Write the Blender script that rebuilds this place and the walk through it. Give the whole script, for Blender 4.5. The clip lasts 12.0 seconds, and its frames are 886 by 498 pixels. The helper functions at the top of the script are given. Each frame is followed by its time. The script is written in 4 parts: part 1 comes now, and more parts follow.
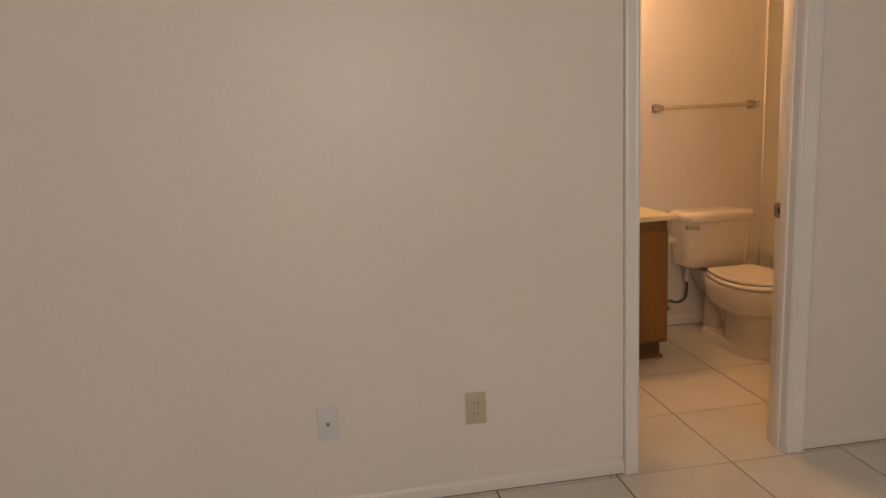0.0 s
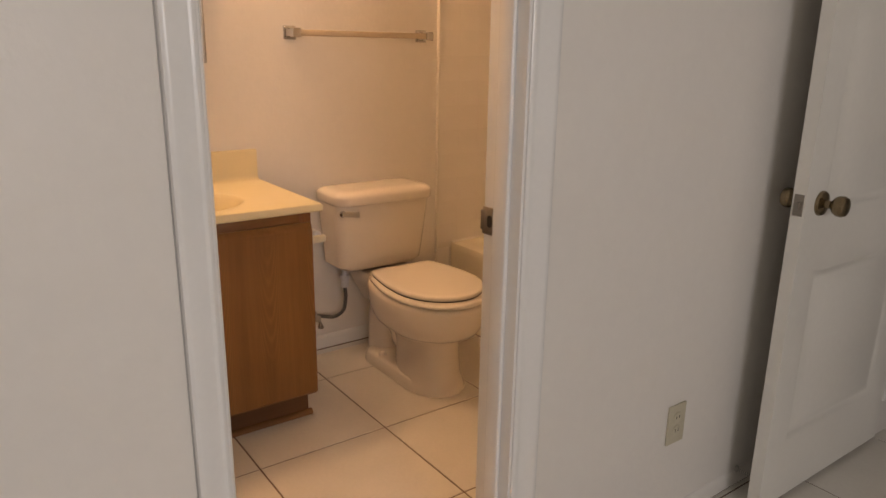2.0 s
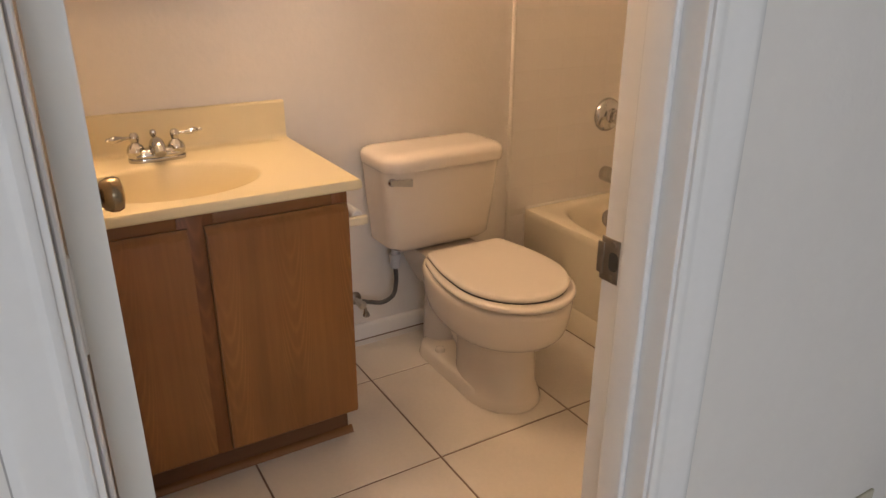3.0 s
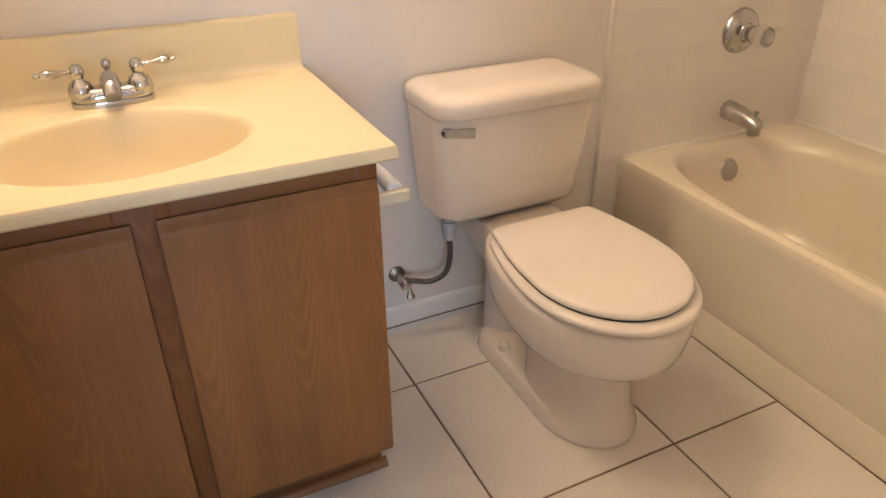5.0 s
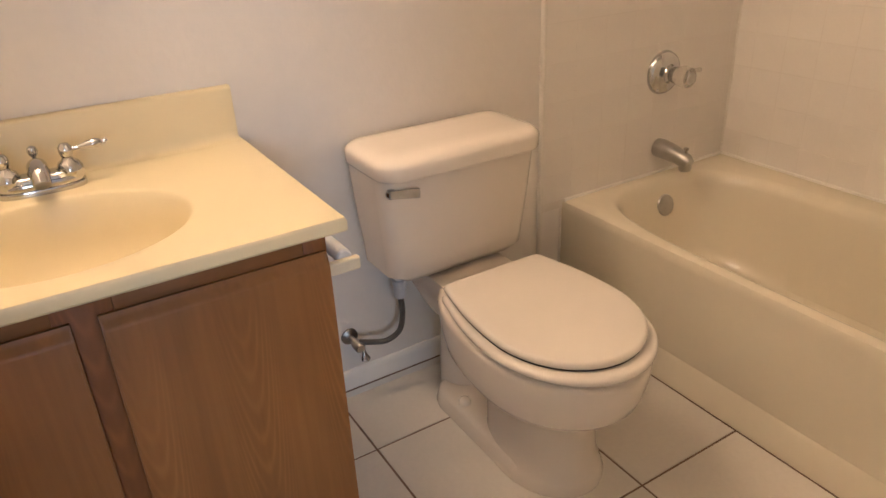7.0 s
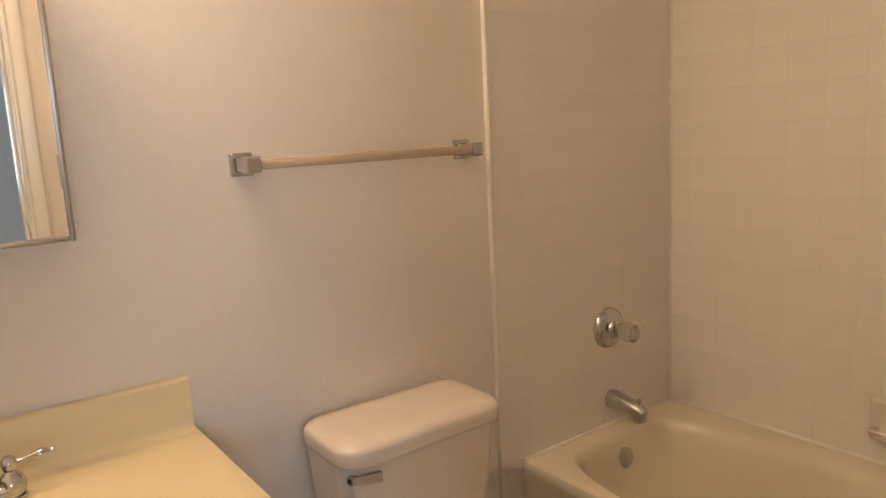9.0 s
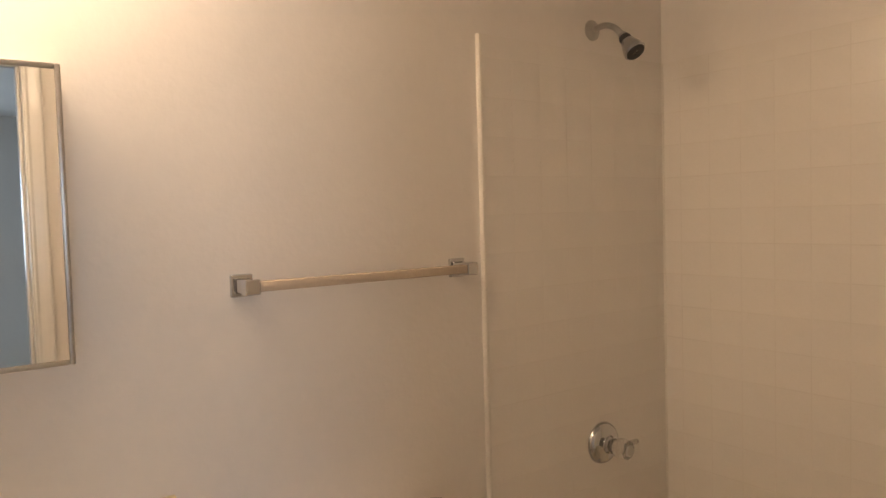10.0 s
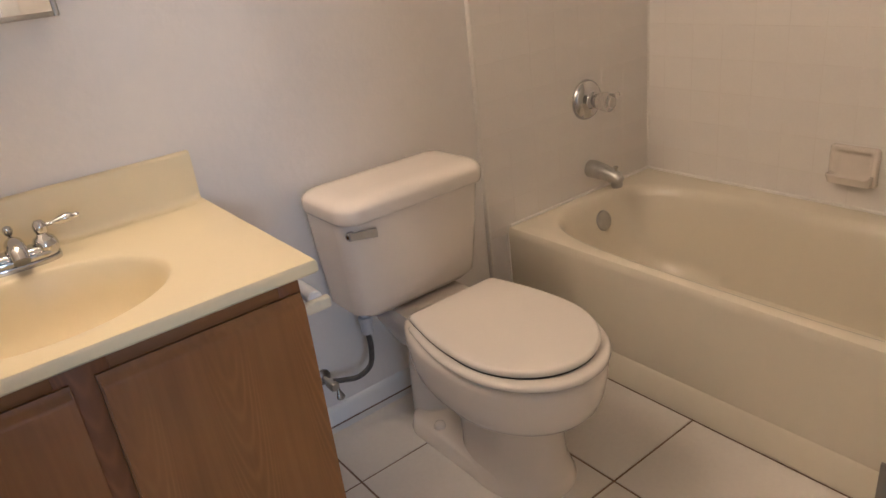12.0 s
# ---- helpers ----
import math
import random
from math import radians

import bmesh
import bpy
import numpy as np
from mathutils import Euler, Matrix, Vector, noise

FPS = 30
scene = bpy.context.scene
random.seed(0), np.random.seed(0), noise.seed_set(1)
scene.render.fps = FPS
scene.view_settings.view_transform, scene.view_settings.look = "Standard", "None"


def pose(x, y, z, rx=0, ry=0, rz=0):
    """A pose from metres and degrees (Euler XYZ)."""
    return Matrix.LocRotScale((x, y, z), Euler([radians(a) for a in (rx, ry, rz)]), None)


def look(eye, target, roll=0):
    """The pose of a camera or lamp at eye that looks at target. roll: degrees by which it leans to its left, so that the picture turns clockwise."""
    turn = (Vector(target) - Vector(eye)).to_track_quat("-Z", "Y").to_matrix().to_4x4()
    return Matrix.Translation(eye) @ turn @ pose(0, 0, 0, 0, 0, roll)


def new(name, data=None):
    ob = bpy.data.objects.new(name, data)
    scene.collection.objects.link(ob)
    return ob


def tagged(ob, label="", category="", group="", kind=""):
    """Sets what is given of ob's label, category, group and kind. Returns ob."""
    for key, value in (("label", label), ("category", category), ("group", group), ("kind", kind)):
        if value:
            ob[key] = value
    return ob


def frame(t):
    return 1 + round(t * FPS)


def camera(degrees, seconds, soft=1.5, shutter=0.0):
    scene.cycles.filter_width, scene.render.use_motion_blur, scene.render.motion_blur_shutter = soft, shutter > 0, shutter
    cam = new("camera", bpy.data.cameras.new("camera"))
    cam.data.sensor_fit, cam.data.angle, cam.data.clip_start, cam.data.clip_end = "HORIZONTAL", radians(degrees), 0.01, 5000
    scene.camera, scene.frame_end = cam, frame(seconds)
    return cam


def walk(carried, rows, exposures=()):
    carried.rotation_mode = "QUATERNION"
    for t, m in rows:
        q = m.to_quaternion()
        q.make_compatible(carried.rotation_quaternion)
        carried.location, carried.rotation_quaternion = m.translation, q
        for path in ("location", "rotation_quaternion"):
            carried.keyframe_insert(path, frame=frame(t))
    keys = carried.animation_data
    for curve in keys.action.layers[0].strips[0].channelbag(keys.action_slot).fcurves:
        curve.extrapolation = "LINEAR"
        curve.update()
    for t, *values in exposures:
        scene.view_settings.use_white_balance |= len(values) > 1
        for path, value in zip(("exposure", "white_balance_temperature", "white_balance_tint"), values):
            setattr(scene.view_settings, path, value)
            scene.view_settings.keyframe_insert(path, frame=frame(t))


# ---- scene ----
cam = camera(64.3, 12.0)
PATH = [
    (0, (0.205, -0.308, 1.326), (0.516, 1.634, 0.963), -2.7),
    (0.5, (0.359, 0.023, 1.304), (0.991, 1.877, 0.901), -1.7),
    (1, (0.522, 0.396, 1.295), (1.447, 2.117, 0.867), -0.3),
    (1.5, (0.764, 0.717, 1.272), (1.853, 2.327, 0.802), 0.8),
    (2, (0.954, 0.978, 1.269), (2.085, 2.537, 0.728), 0.9),
    (2.5, (1.082, 1.223, 1.282), (2.154, 2.787, 0.645), 0.7),
    (3, (1.271, 1.486, 1.271), (2.219, 3.082, 0.528), 0.2),
    (3.5, (1.399, 1.709, 1.247), (2.24, 3.315, 0.401), 0.4),
    (5.5, (1.562, 2.042, 1.199), (2.307, 3.609, 0.205), -0.5),
    (6, (1.559, 2.042, 1.213), (2.353, 3.59, 0.227), -1.1),
    (6.5, (1.553, 2.049, 1.222), (2.409, 3.587, 0.272), -1.9),
    (8.5, (1.555, 2.099, 1.321), (2.677, 3.667, 0.788), -3.3),
    (9, (1.545, 2.103, 1.373), (2.715, 3.692, 1.047), -2.9),
    (9.5, (1.552, 2.069, 1.452), (2.727, 3.68, 1.298), -1.8),
    (10, (1.551, 2.058, 1.47), (2.73, 3.671, 1.373), -1.6),
    (10.5, (1.548, 2.021, 1.435), (2.711, 3.635, 1.231), -2.3),
    (11, (1.518, 2.031, 1.348), (2.684, 3.61, 0.968), -3.7),
    (11.5, (1.509, 2.011, 1.315), (2.629, 3.554, 0.711), -5.1),
    (12, (1.476, 1.98, 1.267), (2.542, 3.471, 0.467), -6.9),
]
EXPOSURE = [
    (0.0, -0.68, 10600, 28),
    (0.5, -0.62, 10300, 27),
    (1.0, -0.47, 9800, 27),
    (1.5, -0.39, 9300, 26),
    (2.5, -0.19, 8000, 24),
    (3.0, -0.10, 7100, 19),
    (3.5, 0.11, 6000, 10),
    (5.5, 0.38, 5850, 13),
    (6.5, 0.22, 5900, 14),
    (8.5, -0.11, 6300, 13),
    (9.5, -0.43, 6250, 12),
    (10.5, -0.48, 5800, 11),
    (11.5, -0.24, 5400, 11),
    (12.0, -0.10, 5300, 12),
]
walk(cam, [(t, look(eye, target, roll)) for t, eye, target, roll in PATH], EXPOSURE)

# ---- plan, in metres ----
BACK = 3.57          # bathroom wall behind the toilet
TUBW = 3.60          # tiled wall beside the tub
LEFT = 1.157          # bathroom wall beside the vanity
DOORW = 1.985        # bedroom face of the wall with the bathroom door
INNER = 2.09        # bathroom face of the same wall
CEIL = 2.44
OPEN_L, OPEN_R, OPEN_H = 1.257, 1.882, 2.05   # rough opening of the bathroom door
JAMB = 0.014
BED_W, BED_S, BED_E = -1.75, -2.35, 3.45      # bedroom walls
HALL_E, HALL_S = 4.70, 0.95
AX_FOOT = 2.876      # foot of the tub apron
RIM = 0.40           # tub rim height

# ---- light ----
world = bpy.data.worlds.new("sky")
world.use_nodes = True
scene.world = world
wn = world.node_tree.nodes
sky = wn.new("ShaderNodeTexSky")
sky.sky_type = "NISHITA"
sky.sun_disc = False
sky.sun_elevation, sky.sun_rotation = radians(40), radians(60)
wn["Background"].inputs["Strength"].default_value = 0.10
world.node_tree.links.new(sky.outputs["Color"], wn["Background"].inputs["Color"])


def area_lamp(name, m, sx, sy, watts, colour):
    data = bpy.data.lights.new(name, "AREA")
    data.shape, data.size, data.size_y, data.energy, data.color = "RECTANGLE", sx, sy, watts, colour
    ob = new(name, data)
    ob.matrix_world = m
    return ob


WIN_X0, WIN_X1, WIN_Z0, WIN_Z1 = -0.35, 1.25, 1.10, 2.16
area_lamp("window_daylight", look(((WIN_X0 + WIN_X1) / 2, BED_S - 0.02, 1.63), ((WIN_X0 + WIN_X1) / 2, 0, 1.63)),
          1.5, 0.96, 56, (0.72, 0.86, 1.0))
BULB = 67.0          # strength of the vanity bulbs


# ---- materials ----
def material(name, colour, rough=0.5, metal=0.0, vary=0.06, scale=6.0, bump=0.0, bump_scale=120.0, grain=0.03, coat=0.0, spec=0.5,
             per_piece=0.0):
    m = bpy.data.materials.new(name)
    m.use_nodes = True
    n, l = m.node_tree.nodes, m.node_tree.links
    p = n["Principled BSDF"]
    p.inputs["Roughness"].default_value = rough
    p.inputs["Metallic"].default_value = metal
    p.inputs["Coat Weight"].default_value = coat
    p.inputs["Coat Roughness"].default_value = 0.08
    p.inputs["Specular IOR Level"].default_value = spec
    tc = n.new("ShaderNodeTexCoord")
    big = n.new("ShaderNodeTexNoise")
    big.inputs["Scale"].default_value, big.inputs["Detail"].default_value = scale, 4
    fine = n.new("ShaderNodeTexNoise")
    fine.inputs["Scale"].default_value, fine.inputs["Detail"].default_value = scale * 24, 3
    l.new(tc.outputs["Object"], big.inputs["Vector"])
    l.new(tc.outputs["Object"], fine.inputs["Vector"])
    ramp = n.new("ShaderNodeMapRange")
    ramp.inputs["From Min"].default_value, ramp.inputs["From Max"].default_value = 0.3, 0.7
    ramp.inputs["To Min"].default_value, ramp.inputs["To Max"].default_value = 1 - vary, 1 + vary
    l.new(big.outputs["Fac"], ramp.inputs["Value"])
    ramp2 = n.new("ShaderNodeMapRange")
    ramp2.inputs["From Min"].default_value, ramp2.inputs["From Max"].default_value = 0.3, 0.7
    ramp2.inputs["To Min"].default_value, ramp2.inputs["To Max"].default_value = 1 - grain, 1 + grain
    l.new(fine.outputs["Fac"], ramp2.inputs["Value"])
    mul = n.new("ShaderNodeMath")
    mul.operation = "MULTIPLY"
    l.new(ramp.outputs["Result"], mul.inputs[0])
    l.new(ramp2.outputs["Result"], mul.inputs[1])
    value = mul.outputs["Value"]
    if per_piece:
        info = n.new("ShaderNodeObjectInfo")
        r3 = n.new("ShaderNodeMapRange")
        r3.inputs["To Min"].default_value, r3.inputs["To Max"].default_value = 1 - per_piece, 1 + per_piece
        l.new(info.outputs["Random"], r3.inputs["Value"])
        mul2 = n.new("ShaderNodeMath")
        mul2.operation = "MULTIPLY"
        l.new(value, mul2.inputs[0])
        l.new(r3.outputs["Result"], mul2.inputs[1])
        value = mul2.outputs["Value"]
    mix = n.new("ShaderNodeVectorMath")
    mix.operation = "SCALE"
    mix.inputs[0].default_value = colour
    l.new(value, mix.inputs["Scale"])
    l.new(mix.outputs["Vector"], p.inputs["Base Color"])
    rr = n.new("ShaderNodeMapRange")
    rr.inputs["To Min"].default_value, rr.inputs["To Max"].default_value = max(rough - 0.06, 0.02), rough + 0.06
    l.new(big.outputs["Fac"], rr.inputs["Value"])
    l.new(rr.outputs["Result"], p.inputs["Roughness"])
    if bump:
        bn = n.new("ShaderNodeTexNoise")
        bn.inputs["Scale"].default_value, bn.inputs["Detail"].default_value = bump_scale, 3
        l.new(tc.outputs["Object"], bn.inputs["Vector"])
        b = n.new("ShaderNodeBump")
        b.inputs["Strength"].default_value, b.inputs["Distance"].default_value = bump, 0.004
        l.new(bn.outputs["Fac"], b.inputs["Height"])
        l.new(b.outputs["Normal"], p.inputs["Normal"])
    return m


def wood(name, dark, light, rough=0.42, along="Z"):
    """Stained oak: long streaks and cathedral bands along one axis."""
    m = bpy.data.materials.new(name)
    m.use_nodes = True
    n, l = m.node_tree.nodes, m.node_tree.links
    p = n["Principled BSDF"]
    p.inputs["Roughness"].default_value = rough
    p.inputs["Coat Weight"].default_value, p.inputs["Coat Roughness"].default_value = 0.05, 0.3
    p.inputs["Specular IOR Level"].default_value = 0.35
    tc, mp = n.new("ShaderNodeTexCoord"), n.new("ShaderNodeMapping")
    stretch = {"X": (0.06, 1, 1), "Z": (1, 1, 0.06)}[along]
    mp.inputs["Scale"].default_value = stretch
    info = n.new("ShaderNodeObjectInfo")
    off = n.new("ShaderNodeMath")
    off.operation = "MULTIPLY"
    off.inputs[1].default_value = 9.0
    l.new(info.outputs["Random"], off.inputs[0])
    l.new(off.outputs["Value"], mp.inputs["Location"])
    l.new(tc.outputs["Object"], mp.inputs["Vector"])
    # nested cathedral arches: parabolas across each veneer leaf, bent by slow noise
    sep = n.new("ShaderNodeSeparateXYZ")
    l.new(tc.outputs["Object"], sep.inputs["Vector"])
    across, length = (sep.outputs["X"], sep.outputs["Z"]) if along == "Z" else (sep.outputs["Z"], sep.outputs["X"])

    def calc(op, a, b, c=None):
        q = n.new("ShaderNodeMath")
        q.operation = op
        for k, v in enumerate((a, b, c)):
            if v is None:
                continue
            if isinstance(v, (int, float)):
                q.inputs[k].default_value = v
            else:
                l.new(v, q.inputs[k])
        return q.outputs["Value"]
    slow = n.new("ShaderNodeTexNoise")
    slow.inputs["Scale"].default_value, slow.inputs["Detail"].default_value = 2.2, 3
    l.new(mp.outputs["Vector"], slow.inputs["Vector"])
    cell = calc("SUBTRACT", calc("FRACT", calc("ADD", calc("DIVIDE", across, 0.165), off.outputs["Value"]), 0.0), 0.5)
    leafn = calc("FLOOR", calc("ADD", calc("DIVIDE", across, 0.165), off.outputs["Value"]), 0.0)
    bend = calc("MULTIPLY", calc("MULTIPLY", cell, cell), -62.0)
    turn = calc("ADD", bend, calc("MULTIPLY", length, 15.0))
    turn = calc("ADD", turn, calc("MULTIPLY", slow.outputs["Fac"], 4.5))
    turn = calc("ADD", turn, calc("MULTIPLY", leafn, 0.37))
    sn = n.new("ShaderNodeMath")
    sn.operation = "SINE"
    l.new(calc("MULTIPLY", turn, 6.283), sn.inputs[0])
    pores = n.new("ShaderNodeTexNoise")
    pores.inputs["Scale"].default_value, pores.inputs["Detail"].default_value = 110, 5
    l.new(mp.outputs["Vector"], pores.inputs["Vector"])
    blotch = n.new("ShaderNodeTexNoise")
    blotch.inputs["Scale"].default_value = 3.0
    l.new(tc.outputs["Object"], blotch.inputs["Vector"])
    a = n.new("ShaderNodeMath")
    a.operation = "MULTIPLY_ADD"
    a.inputs[1].default_value, a.inputs[2].default_value = 0.12, 0.115
    # the figure comes and goes over the board
    patch = n.new("ShaderNodeTexNoise")
    patch.inputs["Scale"].default_value, patch.inputs["Detail"].default_value = 9.0, 2
    mp2 = n.new("ShaderNodeMapping")
    mp2.inputs["Scale"].default_value = {"X": (0.3, 1, 1), "Z": (1, 1, 0.3)}[along]
    l.new(off.outputs["Value"], mp2.inputs["Location"])
    l.new(tc.outputs["Object"], mp2.inputs["Vector"])
    l.new(mp2.outputs["Vector"], patch.inputs["Vector"])
    fig = n.new("ShaderNodeMapRange")
    fig.inputs["From Min"].default_value, fig.inputs["From Max"].default_value = 0.40, 0.62
    l.new(patch.outputs["Fac"], fig.inputs["Value"])
    heart = n.new("ShaderNodeMapRange")
    heart.inputs["From Min"].default_value, heart.inputs["From Max"].default_value = 0.34, 0.16
    l.new(calc("ABSOLUTE", cell, 0.0), heart.inputs["Value"])
    lines = calc("POWER", calc("MULTIPLY_ADD", sn.outputs["Value"], 0.5, 0.5), 2.5)
    l.new(calc("MULTIPLY", calc("MULTIPLY", lines, heart.outputs["Result"]), fig.outputs["Result"]), a.inputs[0])
    # broad straight streaks along the board
    streak = n.new("ShaderNodeTexNoise")
    streak.inputs["Scale"].default_value, streak.inputs["Detail"].default_value = 26, 4
    mp3 = n.new("ShaderNodeMapping")
    mp3.inputs["Scale"].default_value = {"X": (0.025, 1, 1), "Z": (1, 1, 0.025)}[along]
    l.new(off.outputs["Value"], mp3.inputs["Location"])
    l.new(tc.outputs["Object"], mp3.inputs["Vector"])
    l.new(mp3.outputs["Vector"], streak.inputs["Vector"])
    b = n.new("ShaderNodeMath")
    b.operation = "MULTIPLY_ADD"
    b.inputs[1].default_value = 0.17
    l.new(pores.outputs["Fac"], b.inputs[0])
    l.new(calc("MULTIPLY_ADD", streak.outputs["Fac"], 0.22, a.outputs["Value"]), b.inputs[2])
    c = n.new("ShaderNodeMath")
    c.operation = "MULTIPLY_ADD"
    c.inputs[1].default_value = 0.35
    l.new(blotch.outputs["Fac"], c.inputs[0])
    l.new(b.outputs["Value"], c.inputs[2])
    ramp = n.new("ShaderNodeValToRGB")
    ramp.color_ramp.elements[0].position, ramp.color_ramp.elements[1].position = 0.30, 0.78
    ramp.color_ramp.elements[0].color, ramp.color_ramp.elements[1].color = (*dark, 1), (*light, 1)
    l.new(c.outputs["Value"], ramp.inputs["Fac"])
    l.new(ramp.outputs["Color"], p.inputs["Base Color"])
    bp = n.new("ShaderNodeBump")
    bp.inputs["Strength"].default_value, bp.inputs["Distance"].default_value = 0.12, 0.002
    l.new(pores.outputs["Fac"], bp.inputs["Height"])
    l.new(bp.outputs["Normal"], p.inputs["Normal"])
    return m


PAINT = material("wall_paint", (0.80, 0.765, 0.72), 0.38, vary=0.025, scale=1.5, bump=0.15, bump_scale=70, grain=0.01)
BOARDPAINT = material("baseboard_paint", (0.80, 0.77, 0.73), 0.36, vary=0.03, scale=2, bump=0.05, bump_scale=60, grain=0.01)
CEILING = material("ceiling_paint", (0.84, 0.82, 0.79), 0.8, vary=0.03, scale=2, bump=0.4, bump_scale=90)
TRIM = material("white_gloss_paint", (0.82, 0.81, 0.79), 0.22, vary=0.03, scale=3, bump=0.02, bump_scale=40, grain=0.01)
DOORPAINT = material("door_paint", (0.78, 0.76, 0.71), 0.34, vary=0.03, scale=2, bump=0.06, bump_scale=60, grain=0.01)
FLOORTILE = material("glazed_floor_tile", (0.72, 0.68, 0.62), 0.12, vary=0.05, scale=3.5, bump=0.05, bump_scale=18, grain=0.02, per_piece=0.025)
GROUT = material("dark_grout", (0.19, 0.125, 0.09), 0.9, vary=0.25, scale=9, bump=0.3)
WALLTILE = material("glazed_wall_tile", (0.84, 0.803, 0.748), 0.14, vary=0.02, scale=4, bump=0.10, bump_scale=22, grain=0.01, per_piece=0.004)
WALLGROUT = material("cream_grout", (0.775, 0.735, 0.672), 0.75, vary=0.05, scale=5)
CAULK = material("white_caulk", (0.79, 0.755, 0.69), 0.4, vary=0.04)
CHINA = material("bone_china", (0.79, 0.725, 0.64), 0.08, vary=0.015, scale=3, grain=0.005, coat=0.3)
SEATPLASTIC = material("bone_seat", (0.79, 0.735, 0.66), 0.11, vary=0.015, scale=3, grain=0.005)
TUBENAMEL = material("bone_enamel", (0.77, 0.705, 0.56), 0.18, vary=0.02, scale=2, grain=0.006)
MARBLE = material("cultured_marble", (0.76, 0.66, 0.435), 0.36, vary=0.02, scale=5, grain=0.006)
CHROME = material("chrome", (0.54, 0.54, 0.545), 0.05, metal=1.0, vary=0.04, scale=14, grain=0.01)
DULLCHROME = material("worn_chrome", (0.48, 0.47, 0.45), 0.34, metal=1.0, vary=0.10, scale=30)
BRASS = material("antique_brass", (0.27, 0.205, 0.13), 0.24, metal=1.0, vary=0.12, scale=20)
STEEL = material("dull_steel", (0.30, 0.27, 0.24), 0.36, metal=1.0, vary=0.12, scale=25)
# near-black that paints the shade inside holes and gaps
DARK = material("recess_shade", (0.03, 0.028, 0.025), 0.7)
BRAID = material("grey_hose", (0.13, 0.12, 0.11), 0.42, metal=0.4, vary=0.15, scale=40, bump=0.5, bump_scale=400)
IVORY = material("ivory_plastic", (0.55, 0.50, 0.38), 0.36, vary=0.03)
WHITEPLATE = material("white_plastic", (0.70, 0.71, 0.74), 0.34, vary=0.03)
CREAMPLASTIC = material("cream_plastic", (0.74, 0.67, 0.52), 0.35, vary=0.04)
ACRYLBAR = material("aged_clear_bar", (0.56, 0.46, 0.35), 0.20, vary=0.05, scale=8)
BLACKRUBBER = material("black_rubber", (0.025, 0.025, 0.027), 0.5)
OAK = wood("stained_oak", (0.158, 0.065, 0.0175), (0.345, 0.156, 0.045))
OAKF = wood("stained_oak_frame", (0.140, 0.050, 0.015), (0.32, 0.126, 0.038))
OAKH = wood("stained_oak_rail", (0.15, 0.062, 0.021), (0.32, 0.150, 0.055), along="X")
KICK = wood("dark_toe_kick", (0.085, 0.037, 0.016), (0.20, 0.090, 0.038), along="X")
GAP = material("caulk_shadow_gap", (0.42, 0.40, 0.38), 0.8)

MIRROR = bpy.data.materials.new("mirror_glass")
MIRROR.use_nodes = True
MIRROR.node_tree.nodes["Principled BSDF"].inputs["Base Color"].default_value = (0.86, 0.87, 0.86, 1)
MIRROR.node_tree.nodes["Principled BSDF"].inputs["Metallic"].default_value = 1.0
MIRROR.node_tree.nodes["Principled BSDF"].inputs["Roughness"].default_value = 0.015

ACRYLIC = bpy.data.materials.new("clear_acrylic")
ACRYLIC.use_nodes = True
_p = ACRYLIC.node_tree.nodes["Principled BSDF"]
_p.inputs["Base Color"].default_value = (0.93, 0.90, 0.85, 1)
_p.inputs["Transmission Weight"].default_value = 0.85
_p.inputs["Roughness"].default_value = 0.03
_p.inputs["IOR"].default_value = 1.49

PANE = bpy.data.materials.new("window_glass")
PANE.use_nodes = True
_p = PANE.node_tree.nodes["Principled BSDF"]
_p.inputs["Transmission Weight"].default_value = 1.0
_p.inputs["Roughness"].default_value = 0.0
_p.inputs["IOR"].default_value = 1.45

GLOW = bpy.data.materials.new("lit_bulb")
GLOW.use_nodes = True
_p = GLOW.node_tree.nodes["Principled BSDF"]
_p.inputs["Base Color"].default_value = (0.9, 0.85, 0.75, 1)
_p.inputs["Emission Color"].default_value = (1.0, 0.70, 0.43, 1)
_p.inputs["Emission Strength"].default_value = BULB


# ---- mesh helpers ----
def link(name, bm, mat, parent=None, label="", smooth=True, sharp=38):
    bmesh.ops.recalc_face_normals(bm, faces=bm.faces)
    me = bpy.data.meshes.new(name)
    bm.to_mesh(me)
    bm.free()
    me.materials.append(mat)
    if smooth:
        me.polygons.foreach_set("use_smooth", [True] * len(me.polygons))
        me.set_sharp_from_angle(angle=radians(sharp))
    ob = new(name, me)
    if parent is not None:
        ob.parent = parent
    if label:
        ob["label"] = label
    return ob


def part(name, bm, mat, parent, label="", sharp=38):
    return link(name, bm, mat, parent, label, sharp=sharp)


def thing(name, label, category, group="", kind=""):
    """An Empty at the thing's base; its parts are built in the room's coordinates."""
    ob = new(name)
    ob.empty_display_size = 0.05
    return tagged(ob, label, category, group, kind)


def box(x0, x1, y0, y1, z0, z1, r=0.0, seg=2, bm=None):
    bm2 = bmesh.new()
    bmesh.ops.create_cube(bm2, size=1.0)
    for v in bm2.verts:
        v.co = Vector(((x0 + x1) / 2 + v.co.x * (x1 - x0), (y0 + y1) / 2 + v.co.y * (y1 - y0), (z0 + z1) / 2 + v.co.z * (z1 - z0)))
    if r:
        bmesh.ops.bevel(bm2, geom=bm2.edges[:], offset=r, segments=seg, affect="EDGES", profile=0.5)
    if bm is None:
        return bm2
    return join(bm, bm2)


